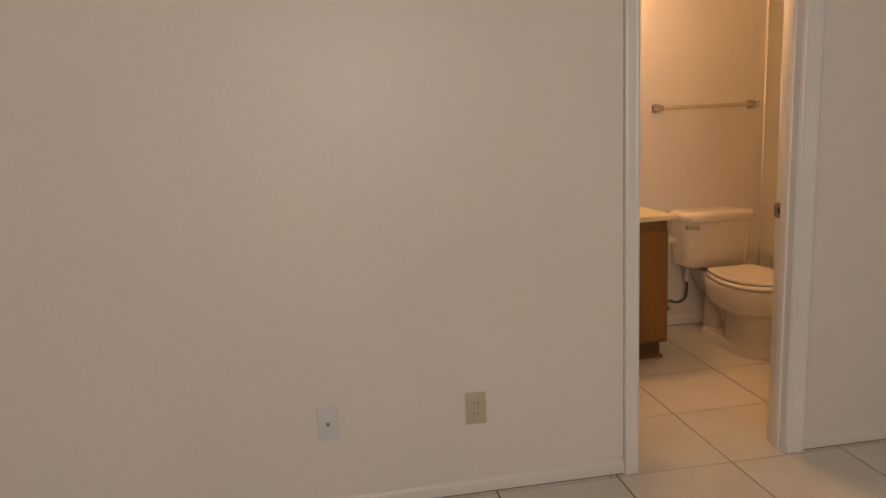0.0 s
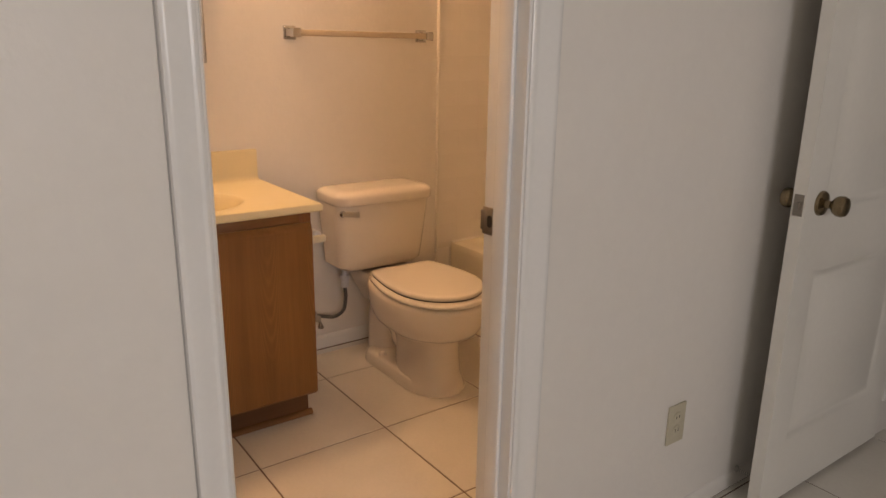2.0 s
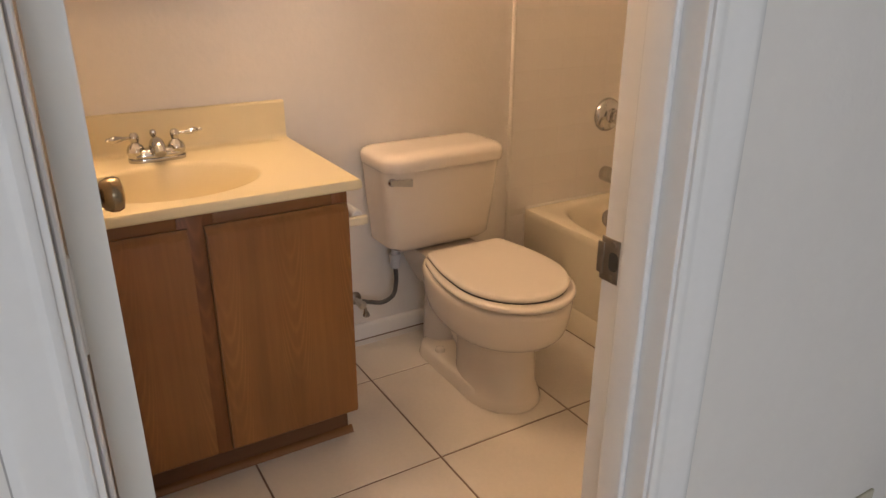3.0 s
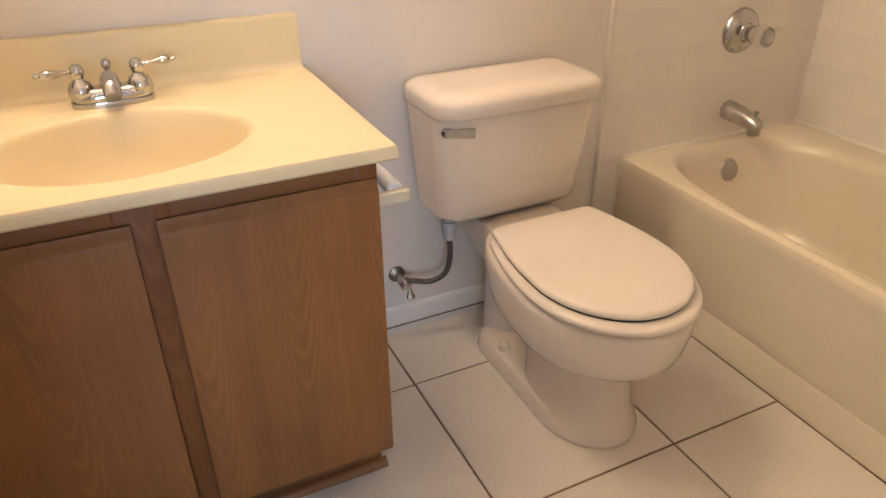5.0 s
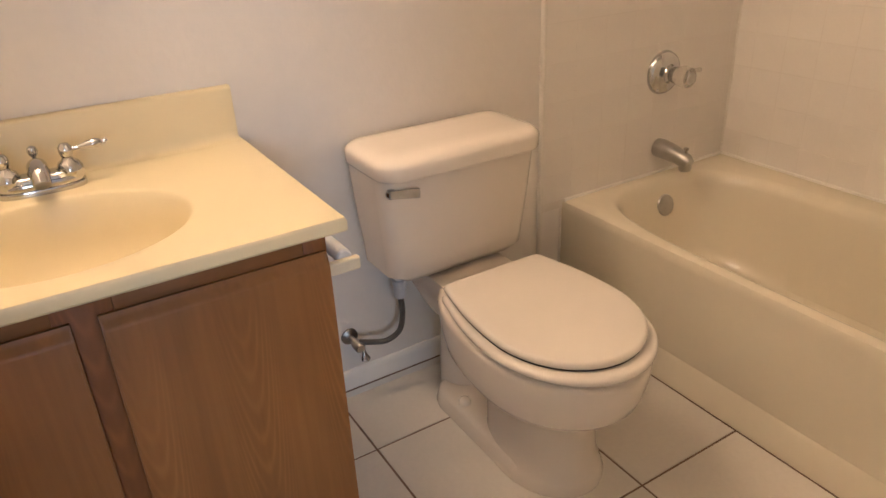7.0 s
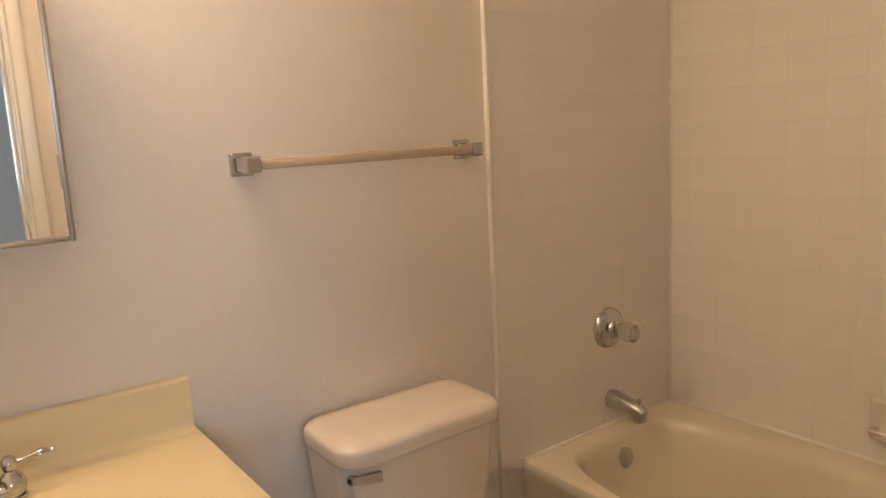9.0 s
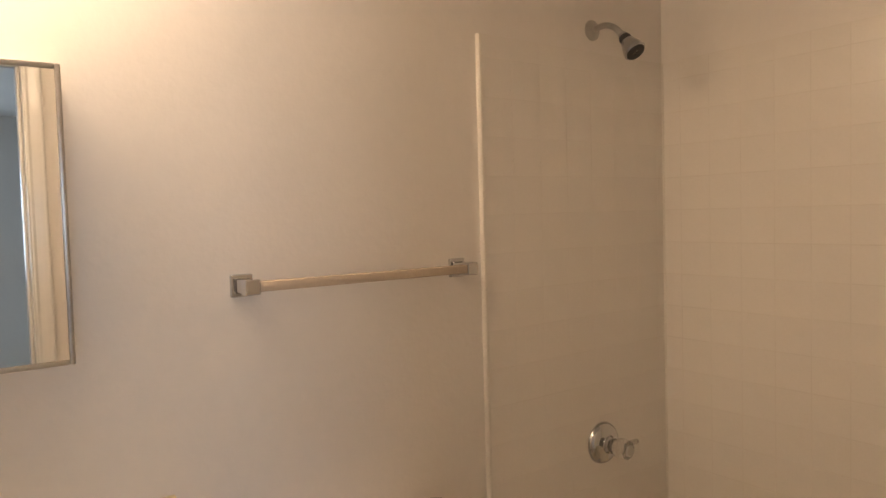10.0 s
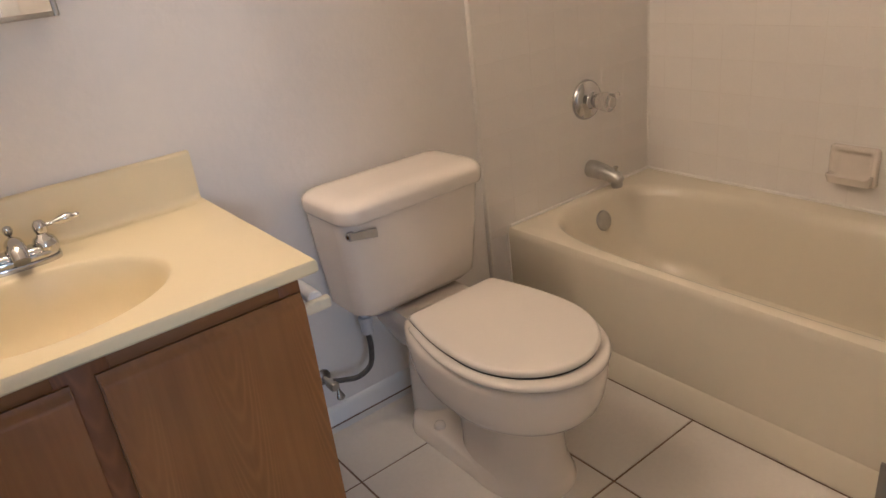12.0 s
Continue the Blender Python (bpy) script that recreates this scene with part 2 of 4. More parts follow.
def join(bm, other):
    me = bpy.data.meshes.new("tmp")
    other.to_mesh(me)
    other.free()
    bm.from_mesh(me)
    bpy.data.meshes.remove(me)
    return bm


def rings(loops, cap0=True, cap1=True, closed=True, bm=None):
    """A skin over loops of points, each with the same count."""
    bm = bm or bmesh.new()
    rows = [[bm.verts.new(p) for p in loop] for loop in loops]
    n = len(rows[0])
    for a, b in zip(rows, rows[1:]):
        for i in range(n if closed else n - 1):
            j = (i + 1) % n
            bm.faces.new((a[i], a[j], b[j], b[i]))
    if cap0:
        bm.faces.new(rows[0])
    if cap1:
        bm.faces.new(rows[-1][::-1])
    return bm


def lathe(profile, centre, axis=(0, 0, 1), n=28, bm=None):
    """profile: (radius, height) pairs along the axis from centre."""
    ax = Vector(axis).normalized()
    u = ax.orthogonal().normalized()
    w = ax.cross(u)
    c = Vector(centre)
    loops = [[c + ax * h + (u * math.cos(2 * math.pi * i / n) + w * math.sin(2 * math.pi * i / n)) * max(r, 0.0004) for i in range(n)]
             for r, h in profile]
    return rings(loops, bm=bm)


def tube(points, r, n=14, bm=None, radii=None):
    pts = [Vector(p) for p in points]
    loops, u = [], None
    for i, p in enumerate(pts):
        d = (pts[min(i + 1, len(pts) - 1)] - pts[max(i - 1, 0)]).normalized()
        u = d.orthogonal().normalized() if u is None else (u - d * u.dot(d)).normalized()
        w = d.cross(u)
        rr = radii[i] if radii else r
        loops.append([p + (u * math.cos(2 * math.pi * k / n) + w * math.sin(2 * math.pi * k / n)) * rr for k in range(n)])
    return rings(loops, bm=bm)


def smooth_path(points, steps=8):
    """Catmull-Rom through the points."""
    p = [Vector(q) for q in points]
    p = [p[0] * 2 - p[1]] + p + [p[-1] * 2 - p[-2]]
    out = []
    for i in range(1, len(p) - 2):
        for k in range(steps):
            t = k / steps
            out.append(0.5 * (2 * p[i] + (p[i + 1] - p[i - 1]) * t + (2 * p[i - 1] - 5 * p[i] + 4 * p[i + 1] - p[i + 2]) * t * t
                              + (3 * p[i] - p[i - 1] - 3 * p[i + 1] + p[i + 2]) * t ** 3))
    out.append(p[-2])
    return out


def extrude(profile, a, b):
    """A closed 2D profile (u, v) swept between frames: a and b map (u, v) to a point."""
    return rings([[a(u, v) for u, v in profile], [b(u, v) for u, v in profile]])


def slab_ring(x0, x1, y0, y1, z, r, n=8):
    """A rounded rectangle ring."""
    out = []
    for cx, cy, a0 in ((x1 - r, y1 - r, 0), (x0 + r, y1 - r, 90), (x0 + r, y0 + r, 180), (x1 - r, y0 + r, 270)):
        for k in range(n + 1):
            a = radians(a0 + 90 * k / n)
            out.append(Vector((cx + r * math.cos(a), cy + r * math.sin(a), z)))
    return out


# ---- structure ----
def structure(name, bm, mat, label, category):
    return tagged(link(name, bm, mat, smooth=False), label, category, kind="structure")


def build_shell():
    bm = box(BED_W - 0.12, OPEN_L, DOORW, INNER, 0, CEIL)
    box(OPEN_R, HALL_E + 0.12, DOORW, INNER, 0, CEIL, bm=bm)
    box(OPEN_L, OPEN_R, DOORW, INNER, OPEN_H, CEIL, bm=bm)
    structure("wall_between_rooms", bm, PAINT, "off-white painted wall with the open bathroom doorway", "wall")
    structure("wall_bath_back", box(LEFT - 0.12, TUBW + 0.12, BACK, BACK + 0.12, 0, CEIL), PAINT,
              "off-white textured bathroom wall behind toilet and vanity", "wall")
    structure("wall_bath_tub", box(TUBW, TUBW + 0.12, INNER, BACK, 0, CEIL), PAINT, "off-white bathroom wall along the bathtub", "wall")
    structure("wall_bath_side", box(LEFT - 0.12, LEFT, INNER, BACK, 0, CEIL), PAINT, "off-white bathroom wall beside the vanity", "wall")
    structure("ceiling_bath", box(LEFT - 0.12, TUBW + 0.12, INNER, BACK + 0.12, CEIL, CEIL + 0.1), CEILING, "white textured bathroom ceiling", "ceiling")
    structure("ceiling_bedroom", join(box(BED_W - 0.12, BED_E + 0.115, BED_S - 0.14, INNER, CEIL, CEIL + 0.1), box(BED_E + 0.115, HALL_E + 0.12, HALL_S - 0.12, INNER, CEIL, CEIL + 0.1)), CEILING, "white textured bedroom ceiling", "ceiling")
    structure("wall_bedroom_west", box(BED_W - 0.12, BED_W, BED_S, DOORW, 0, CEIL), PAINT, "off-white painted bedroom wall", "wall")
    bm = box(BED_W - 0.12, WIN_X0, BED_S - 0.14, BED_S, 0, CEIL)
    box(WIN_X1, BED_E + 0.115, BED_S - 0.14, BED_S, 0, CEIL, bm=bm)
    box(WIN_X0, WIN_X1, BED_S - 0.14, BED_S, 0, WIN_Z0, bm=bm)
    box(WIN_X0, WIN_X1, BED_S - 0.14, BED_S, WIN_Z1, CEIL, bm=bm)
    structure("wall_bedroom_window", bm, PAINT, "off-white bedroom wall with one window", "wall")
    bm = box(BED_E, BED_E + 0.115, BED_S, 1.08, 0, CEIL)
    box(BED_E, BED_E + 0.115, 1.87, DOORW, 0, CEIL, bm=bm)
    box(BED_E, BED_E + 0.115, 1.08, 1.87, 2.06, CEIL, bm=bm)
    structure("wall_bedroom_east", bm, PAINT, "off-white bedroom wall with the doorway to the hall", "wall")
    structure("wall_hall_end", box(HALL_E, HALL_E + 0.12, HALL_S, DOORW, 0, CEIL), PAINT, "off-white painted hall wall", "wall")
    structure("wall_hall_side", box(BED_E + 0.115, HALL_E + 0.12, HALL_S - 0.12, HALL_S, 0, CEIL), PAINT, "off-white painted hall wall", "wall")


build_shell()


def build_window():
    w = thing("window_1", "white framed bedroom window with one pane", "window", kind="structure")
    y0, y1 = BED_S - 0.10, BED_S - 0.04
    for x0, x1, z0, z1 in ((WIN_X0, WIN_X0 + 0.05, WIN_Z0, WIN_Z1), (WIN_X1 - 0.05, WIN_X1, WIN_Z0, WIN_Z1),
                           (WIN_X0 + 0.05, WIN_X1 - 0.05, WIN_Z0, WIN_Z0 + 0.05), (WIN_X0 + 0.05, WIN_X1 - 0.05, WIN_Z1 - 0.05, WIN_Z1)):
        part("window_frame", box(x0, x1, y0, y1, z0, z1, 0.004), TRIM, w)
    pane = part("pane", box(WIN_X0 + 0.05, WIN_X1 - 0.05, y0 + 0.025, y0 + 0.031, WIN_Z0 + 0.05, WIN_Z1 - 0.05), PANE, w)
    pane.visible_shadow = False
    part("window_sill", box(WIN_X0 - 0.03, WIN_X1 + 0.03, BED_S - 0.03, BED_S + 0.05, WIN_Z0 - 0.022, WIN_Z0, 0.006), TRIM, w)
    g = bmesh.new()
    bmesh.ops.create_grid(g, x_segments=1, y_segments=1, size=400)
    ob = structure("ground", g, GROUT, "bare ground outside the window", "ground")
    ob.location.z = -0.35


build_window()


# baseboards: a low moulded board with an eased top
def baseboard(name, x0, x1, y, h, t, side, foot=0.0, mat=None, label="low white painted baseboard"):
    """Runs along x on the wall face y; side -1 stands out towards -y, +1 towards +y."""
    prof = [(0, foot), (t, foot), (t, h - 0.018), (t * 0.75, h - 0.008), (t * 0.35, h - 0.002), (0, h)]
    bm = extrude(prof, lambda u, v: Vector((x0, y + side * u, v)), lambda u, v: Vector((x1, y + side * u, v)))
    return tagged(link(name, bm, mat or TRIM), label, "baseboard", kind="structure")


baseboard("baseboard_bath", 1.938, 2.875, BACK, 0.082, 0.011, -1, 0.024)
# added strip that passes for floor tile reaching back to the raised baseboard
structure("trim_tile_upstand", box(1.938, 2.870, BACK - 0.0125, BACK - 0.0005, -0.002, 0.0190, 0.001), FLOORTILE, "narrow cream tile strip added to pass for floor under the baseboard", "trim")
baseboard("baseboard_bedroom_left", BED_W, OPEN_L - 0.0455, DOORW, 0.052, 0.008, -1, 0.004, BOARDPAINT, "low baseboard painted over in the wall colour")
baseboard("baseboard_bedroom_right", OPEN_R + 0.063, BED_E, DOORW, 0.052, 0.008, -1, 0.004, BOARDPAINT, "low baseboard painted over in the wall colour")
baseboard("baseboard_hall", BED_E + 0.115, HALL_E, DOORW, 0.052, 0.008, -1, 0.004, BOARDPAINT, "low baseboard painted over in the wall colour")
# dark joint under the baseboards
structure("trim_floor_joint", join(box(1.938, 2.87, BACK - 0.0118, BACK - 0.0005, 0.0191, 0.0239),
                                   join(box(BED_W, OPEN_L - 0.046, DOORW - 0.006, DOORW - 0.0005, 0.0, 0.0035), join(box(OPEN_R + 0.064, BED_E, DOORW - 0.006, DOORW - 0.0005, 0.0, 0.0035),
                                   box(AX_FOOT - 0.0022, AX_FOOT - 0.0003, INNER + 0.002, BACK - 0.02, 0.0, 0.003)))), GROUT,
          "dark grout joint where baseboard meets tile", "joint")


def build_doorway():
    """Jambs, stops and moulded casing of the bathroom door."""
    f = thing("door_frame_1", "white gloss painted door frame with moulded casing", "door frame", kind="structure")
    y0, y1 = DOORW - 0.004, INNER + 0.004
    jl, jr = OPEN_L + JAMB, OPEN_R - JAMB
    part("jamb", box(OPEN_L, jl, y0, y1, 0, OPEN_H - JAMB, 0.003), TRIM, f)
    right = part("jamb", box(jr, OPEN_R, y0, y1, 0, OPEN_H - JAMB, 0.003), TRIM, f)
    part("head_jamb", box(OPEN_L, OPEN_R, y0, y1, OPEN_H - JAMB, OPEN_H, 0.003), TRIM, f)
    part("stop", box(jl, jl + 0.006, y0 + 0.030, y1 - 0.040, 0, OPEN_H - JAMB - 0.012, 0.004, 3), TRIM, f)
    part("stop", box(jr - 0.011, jr, y0 + 0.030, y1 - 0.040, 0, OPEN_H - JAMB - 0.012, 0.004, 3), TRIM, f)
    part("head_stop", box(jl, jr, y0 + 0.030, y1 - 0.040, OPEN_H - JAMB - 0.012, OPEN_H - JAMB, 0.004, 3), TRIM, f)
    # casing profile: distance from the opening, stand-out from the wall
    prof = [(0, 0), (0, 0.008), (0.003, 0.0105), (0.008, 0.0115), (0.013, 0.0095), (0.016, 0.0095), (0.032, 0.013), (0.050, 0.0155), (0.057, 0.0155), (0.061, 0.013), (0.062, 0)]
    for side, wall in ((-1, DOORW), (1, INNER)):
        top = OPEN_H - JAMB + 0.006
        for sgn, xe in ((-1, jl - 0.006), (1, jr + 0.006)):
            if side == 1:
                prof_used = [(u * 0.9, v) for u, v in prof]
            else:
                prof_used = [(u * (0.83 if sgn < 0 else 1.14), v) for u, v in prof]
            bm = extrude(prof_used, lambda u, v: Vector((xe + sgn * u, wall + side * v, 0)), lambda u, v: Vector((xe + sgn * u, wall + side * v, top + u)))
            part("casing", bm, TRIM, f)
        bm = extrude(prof, lambda u, v: Vector((jl - 0.006 - u, wall + side * v, top + u)), lambda u, v: Vector((jr + 0.006 + u, wall + side * v, top + u)))
        part("head_casing", bm, TRIM, f)
    # seam between casing and wall: a raised grey strip holds its shadow as colour
    part("seam", box(jl - 0.0592, jl - 0.0575, DOORW - 0.003, DOORW + 0.002, 0, OPEN_H + 0.05), GAP, f, "grey strip for the shadowed caulk seam beside the casing")
    # strike plate
    zs = 0.930
    st = part("strike_plate", box(jr - 0.0018, jr + 0.001, y1 - 0.029, y1 + 0.002, zs - 0.029, zs + 0.029, 0.0008), STEEL, right, "worn steel strike plate")
    return f, st, jr


frame_1, strike, jr_face = build_doorway()
# strike details; a near-black patch stands for the shade in the latch hole
part("latch_hole_shade", rings([[Vector((jr_face - d, p.x, p.y)) for p in slab_ring(2.0655, 2.0805, 0.9175, 0.9425, 0, 0.006, 4)] for d in (0.0012, 0.0022)]), DARK, strike.parent)
part("strike_lip", box(jr_face - 0.0030, jr_face - 0.0003, 2.090, 2.1015, 0.909, 0.951, 0.0012), STEEL, strike.parent)
for dz in (-0.022, 0.022):
    part("screw", lathe([(0.0042, 0), (0.0036, 0.0012), (0.0004, 0.0014)], (jr_face - 0.0016, 2.074, 0.93 + dz), (-1, 0, 0), 12), STEEL, strike.parent)


# ---- doors ----
def knob_set(parent, x, y, z, side, mat, axis="y", s=1.0):
    """A round door knob with its rose, standing out along -y/+y or +x/-x."""
    ax = (0, side, 0) if axis == "y" else (side, 0, 0)
    rose = part("rose", lathe([(0.033 * s, 0), (0.033 * s, 0.003), (0.030 * s, 0.008), (0.018 * s, 0.012), (0.012 * s, 0.014)], (x, y, z), ax), mat, parent)
    part("knob", lathe([(0.011 * s, 0.012), (0.010 * s, 0.026), (0.014 * s, 0.031), (0.022 * s, 0.036), (0.0265 * s, 0.045), (0.0270 * s, 0.056),
                        (0.0235 * s, 0.063), (0.012 * s, 0.066), (0.0005, 0.0655)], (x, y, z), ax), mat, rose)
    return rose


def door_leaf(width, height, thick, mat):
    """A two-panel moulded door leaf: x across from the hinge, y through, z up, with a raised panel on each face."""
    stile, top, lock0, lock1, bottom = 0.098, 0.13, 0.70, 0.86, 0.19
    depth = 0.009
    bm = bmesh.new()
    xs = [0, stile, width - stile, width]
    zs = [0, bottom, lock0, lock1, height - top, height]
    for face in (-1, 1):
        y = face * thick / 2
        for i in range(3):
            for k in range(5):
                x0, x1, z0, z1 = xs[i], xs[i + 1], zs[k], zs[k + 1]
                if i == 1 and k in (1, 3):
                    steps = [(0, 0), (0.012, depth), (0.030, depth), (0.055, 0.0015)]
                    loops = []
                    for ins, d in steps:
                        yy = y - face * d
                        loop = [(x0 + ins, yy, z0 + ins), (x1 - ins, yy, z0 + ins)]
                        if k == 3:
                            n = 10
                            for q in range(n + 1):
                                xx = x1 - ins - (x1 - x0 - 2 * ins) * q / n
                                loop.append((xx, yy, z1 - ins - 0.07 + 0.07 * math.sin(math.pi * q / n)))
                        else:
                            loop += [(x1 - ins, yy, z1 - ins), (x0 + ins, yy, z1 - ins)]
                        loops.append(loop)
                    rings(loops, cap0=False, cap1=True, bm=bm)
                    if k == 3:
                        n = 10
                        arc = [bm.verts.new((x1 - (x1 - x0) * q / n, y, z1 - 0.07 + 0.07 * math.sin(math.pi * q / n))) for q in range(n + 1)]
                        topv = [bm.verts.new((x1 - (x1 - x0) * q / n, y, z1)) for q in range(n + 1)]
                        for q in range(n):
                            bm.faces.new((arc[q], arc[q + 1], topv[q + 1], topv[q]))
                else:
                    bm.faces.new([bm.verts.new(p) for p in ((x0, y, z0), (x1, y, z0), (x1, y, z1), (x0, y, z1))])
    a = thick / 2
    for quad in (((0, -a, 0), (0, a, 0), (0, a, height), (0, -a, height)), ((width, -a, 0), (width, a, 0), (width, a, height), (width, -a, height)),
                 ((0, -a, 0), (width, -a, 0), (width, a, 0), (0, a, 0)), ((0, -a, height), (width, -a, height), (width, a, height), (0, a, height))):
        bm.faces.new([bm.verts.new(p) for p in quad])
    bmesh.ops.remove_doubles(bm, verts=bm.verts, dist=0.0004)
    return bm


def build_door(name, label, width, height, knob_z, mat_knob, m, lift, thick=0.035):
    """An open panelled door with knobs, latch plate and hinges; its origin is the hinge."""
    d = thing(name, label, "door", kind="structure")
    leaf = part("leaf", door_leaf(width, height, thick, DOORPAINT), DOORPAINT, d)
    leaf.location.z = lift
    for side in (-1, 1):
        knob_set(d, width - 0.078, side * thick / 2, knob_z, side, mat_knob)
    part("latch_plate", box(width - 0.0006, width + 0.0016, -0.0125, 0.0125, knob_z - 0.028, knob_z + 0.028, 0.0006), STEEL, d, "dull steel latch plate")
    part("latch_bolt", box(width + 0.0016, width + 0.010, -0.006, 0.006, knob_z - 0.009, knob_z + 0.009, 0.002), STEEL, d)
    for z in (0.2, height / 2, height - 0.2):
        part("hinge", lathe([(0.006, -0.045), (0.006, 0.045)], (-0.004, 0.021, z), (0, 0, 1), 12), TRIM, d)
    d.matrix_world = m
    return d


BATH_DOOR_TURN = 90.0
build_door("door_1", "white two-panel bathroom door standing open, antique brass knobs", 0.585, 2.01, 0.952, BRASS,
           pose(1.2955, 2.104, 0, 0, 0, BATH_DOOR_TURN), 0.012, 0.031)
build_door("door_2", "white two-panel bedroom door folded back near the wall", 0.72, 2.01, 0.906, BRASS,
           pose(3.432, 1.870, 0, 0, 0, 180 + 0.0), 0.018)

# ---- wall plates and door stop in the bedroom ----
def wall_plate(label, x, z, mat, kind_of):
    o = thing("wall_outlet" if kind_of == "duplex" else "cable_plate", label, "outlet" if kind_of == "duplex" else "wall plate", group="outlets on the bedroom wall" if kind_of == "duplex" else "")
    y = DOORW
    part("plate", box(x - 0.036, x + 0.036, y - 0.006, y, z - 0.058, z + 0.058, 0.0028, 3), mat, o)
    if kind_of == "duplex":
        for dz in (-0.0195, 0.0195):
            sock = part("socket", lathe([(0.0165, 0), (0.0165, 0.0014), (0.0150, 0.0022)], (x, y - 0.0058, z + dz), (0, -1, 0), 24), mat, o)
            for dx in (-0.006, 0.006):
                # raised near-black bars stand for the shade in the slots
                part("slot", box(x + dx - 0.0011, x + dx + 0.0011, y - 0.0084, y - 0.0078, z + dz - 0.002, z + dz + 0.006), DARK, sock)
        part("screw", lathe([(0.003, 0), (0.0022, 0.0012)], (x, y - 0.006, z), (0, -1, 0), 12), mat, o)
    else:
        part("coax_jack", lathe([(0.0065, 0), (0.0065, 0.003), (0.0045, 0.003), (0.0045, 0.009), (0.002, 0.009)], (x, y - 0.006, z), (0, -1, 0), 16), STEEL, o, "small steel cable jack")
        for dz in (-0.042, 0.042):
            part("screw", lathe([(0.003, 0), (0.0022, 0.0012)], (x, y - 0.006, z + dz), (0, -1, 0), 12), mat, o)
    return o


wall_plate("white cable plate with a small jack on the bedroom wall", 0.148, 0.325, WHITEPLATE, "coax")
wall_plate("ivory duplex outlet low on the bedroom wall", 0.662, 0.322, IVORY, "duplex")
wall_plate("ivory duplex outlet beside the bedroom door", 2.464, 0.315, IVORY, "duplex")


def build_switch():
    o = thing("light_switch", "ivory light switch beside the bathroom door", "light switch")
    x, y, z = 2.012, INNER, 1.305
    part("plate", box(x - 0.036, x + 0.036, y, y + 0.006, z - 0.058, z + 0.058, 0.0028, 3), IVORY, o)
    part("toggle", box(x - 0.005, x + 0.005, y + 0.005, y + 0.017, z - 0.002, z + 0.012, 0.002), IVORY, o)
    for dz in (-0.030, 0.030):
        part("screw", lathe([(0.003, 0), (0.0022, 0.0012)], (x, y + 0.006, z + dz), (0, 1, 0), 12), IVORY, o)


build_switch()


def build_door_stop():
    o = thing("door_stop", "thin spring door stop screwed into the baseboard", "door stop")
    x, z, y = 2.79, 0.062, DOORW - 0.010
    part("mount", lathe([(0.010, 0), (0.010, 0.004), (0.006, 0.008)], (x, y, z), (0, -1, 0), 16), DULLCHROME, o)
    pts = [(x + 0.0042 * math.cos(a), y - 0.006 - a * 0.00095, z + 0.0042 * math.sin(a)) for a in [k * 0.5 for k in range(150)]]
    part("spring", tube(pts, 0.0011, 6), DULLCHROME, o)
    part("tip", lathe([(0.006, 0), (0.0075, 0.004), (0.0065, 0.012), (0.002, 0.013)], (x, y - 0.076, z), (0, -1, 0), 16), WHITEPLATE, o)


build_door_stop()


# ---- vanity ----
VX0, VX1, VF = 1.182, 1.924, 3.057      # cabinet sides and face
def build_vanity():
    v = thing("vanity_cabinet", "stained oak vanity cabinet with two plain doors", "cabinet")
    part("side_panel", box(VX1 - 0.014, VX1, VF + 0.018, BACK - 0.004, 0.105, 0.760, 0.001), OAK, v)
    part("side_panel", box(VX0, VX0 + 0.014, VF + 0.018, BACK - 0.004, 0.105, 0.760, 0.001), OAK, v)
    part("bottom_panel", box(VX0 + 0.014, VX1 - 0.014, VF + 0.018, BACK - 0.004, 0.105, 0.119), OAKH, v)
    for x0, x1 in ((VX0, VX0 + 0.04), (VX1 - 0.04, VX1), (1.513, 1.594)):
        part("stile", box(x0, x1, VF, VF + 0.018, 0.105, 0.760, 0.0012), OAKF, v)
    for z0, z1 in ((0.710, 0.760), (0.105, 0.145)):
        for x0, x1 in ((VX0 + 0.04, 1.513), (1.594, VX1 - 0.04)):
            part("rail", box(x0, x1, VF, VF + 0.018, z0, z1, 0.0012), OAKH, v)
    # doors: flat slabs with a coved finger edge at the top
    for x0, x1 in ((VX0 + 0.008, 1.534), (1.571, VX1 - 0.004)):
        z0, z1 = 0.118, 0.724
        prof = [(0, z0), (0, z1), (0.006, z1), (0.010, z1 - 0.010), (0.016, z1 - 0.016), (0.019, z1 - 0.024), (0.019, z0 + 0.003), (0.016, z0)]
        bm = extrude(prof, lambda u, w: Vector((x0, VF - 0.001 - u, w)), lambda u, w: Vector((x1, VF - 0.001 - u, w)))
        bmesh.ops.bevel(bm, geom=[e for e in bm.edges if abs(e.verts[0].co.x - e.verts[1].co.x) < 1e-6 and e.verts[0].co.y < VF - 0.008 and e.verts[1].co.y < VF - 0.008],
                        offset=0.003, segments=2, affect="EDGES")
        part("door", bm, OAK, v)
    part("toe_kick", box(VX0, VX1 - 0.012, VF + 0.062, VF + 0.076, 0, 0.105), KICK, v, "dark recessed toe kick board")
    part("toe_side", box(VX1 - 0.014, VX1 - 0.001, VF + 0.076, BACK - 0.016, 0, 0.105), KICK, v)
    prof = [(0, 0), (0.017, 0), (0.0165, 0.006), (0.012, 0.0135), (0.005, 0.0175), (0, 0.018)]
    bm = extrude(prof, lambda u, w: Vector((VX0, VF + 0.062 - u, w)), lambda u, w: Vector((VX1 + 0.004, VF + 0.062 - u, w)))
    part("shoe_moulding", bm, OAKH, v, "rounded wooden strip at the floor")


build_vanity()

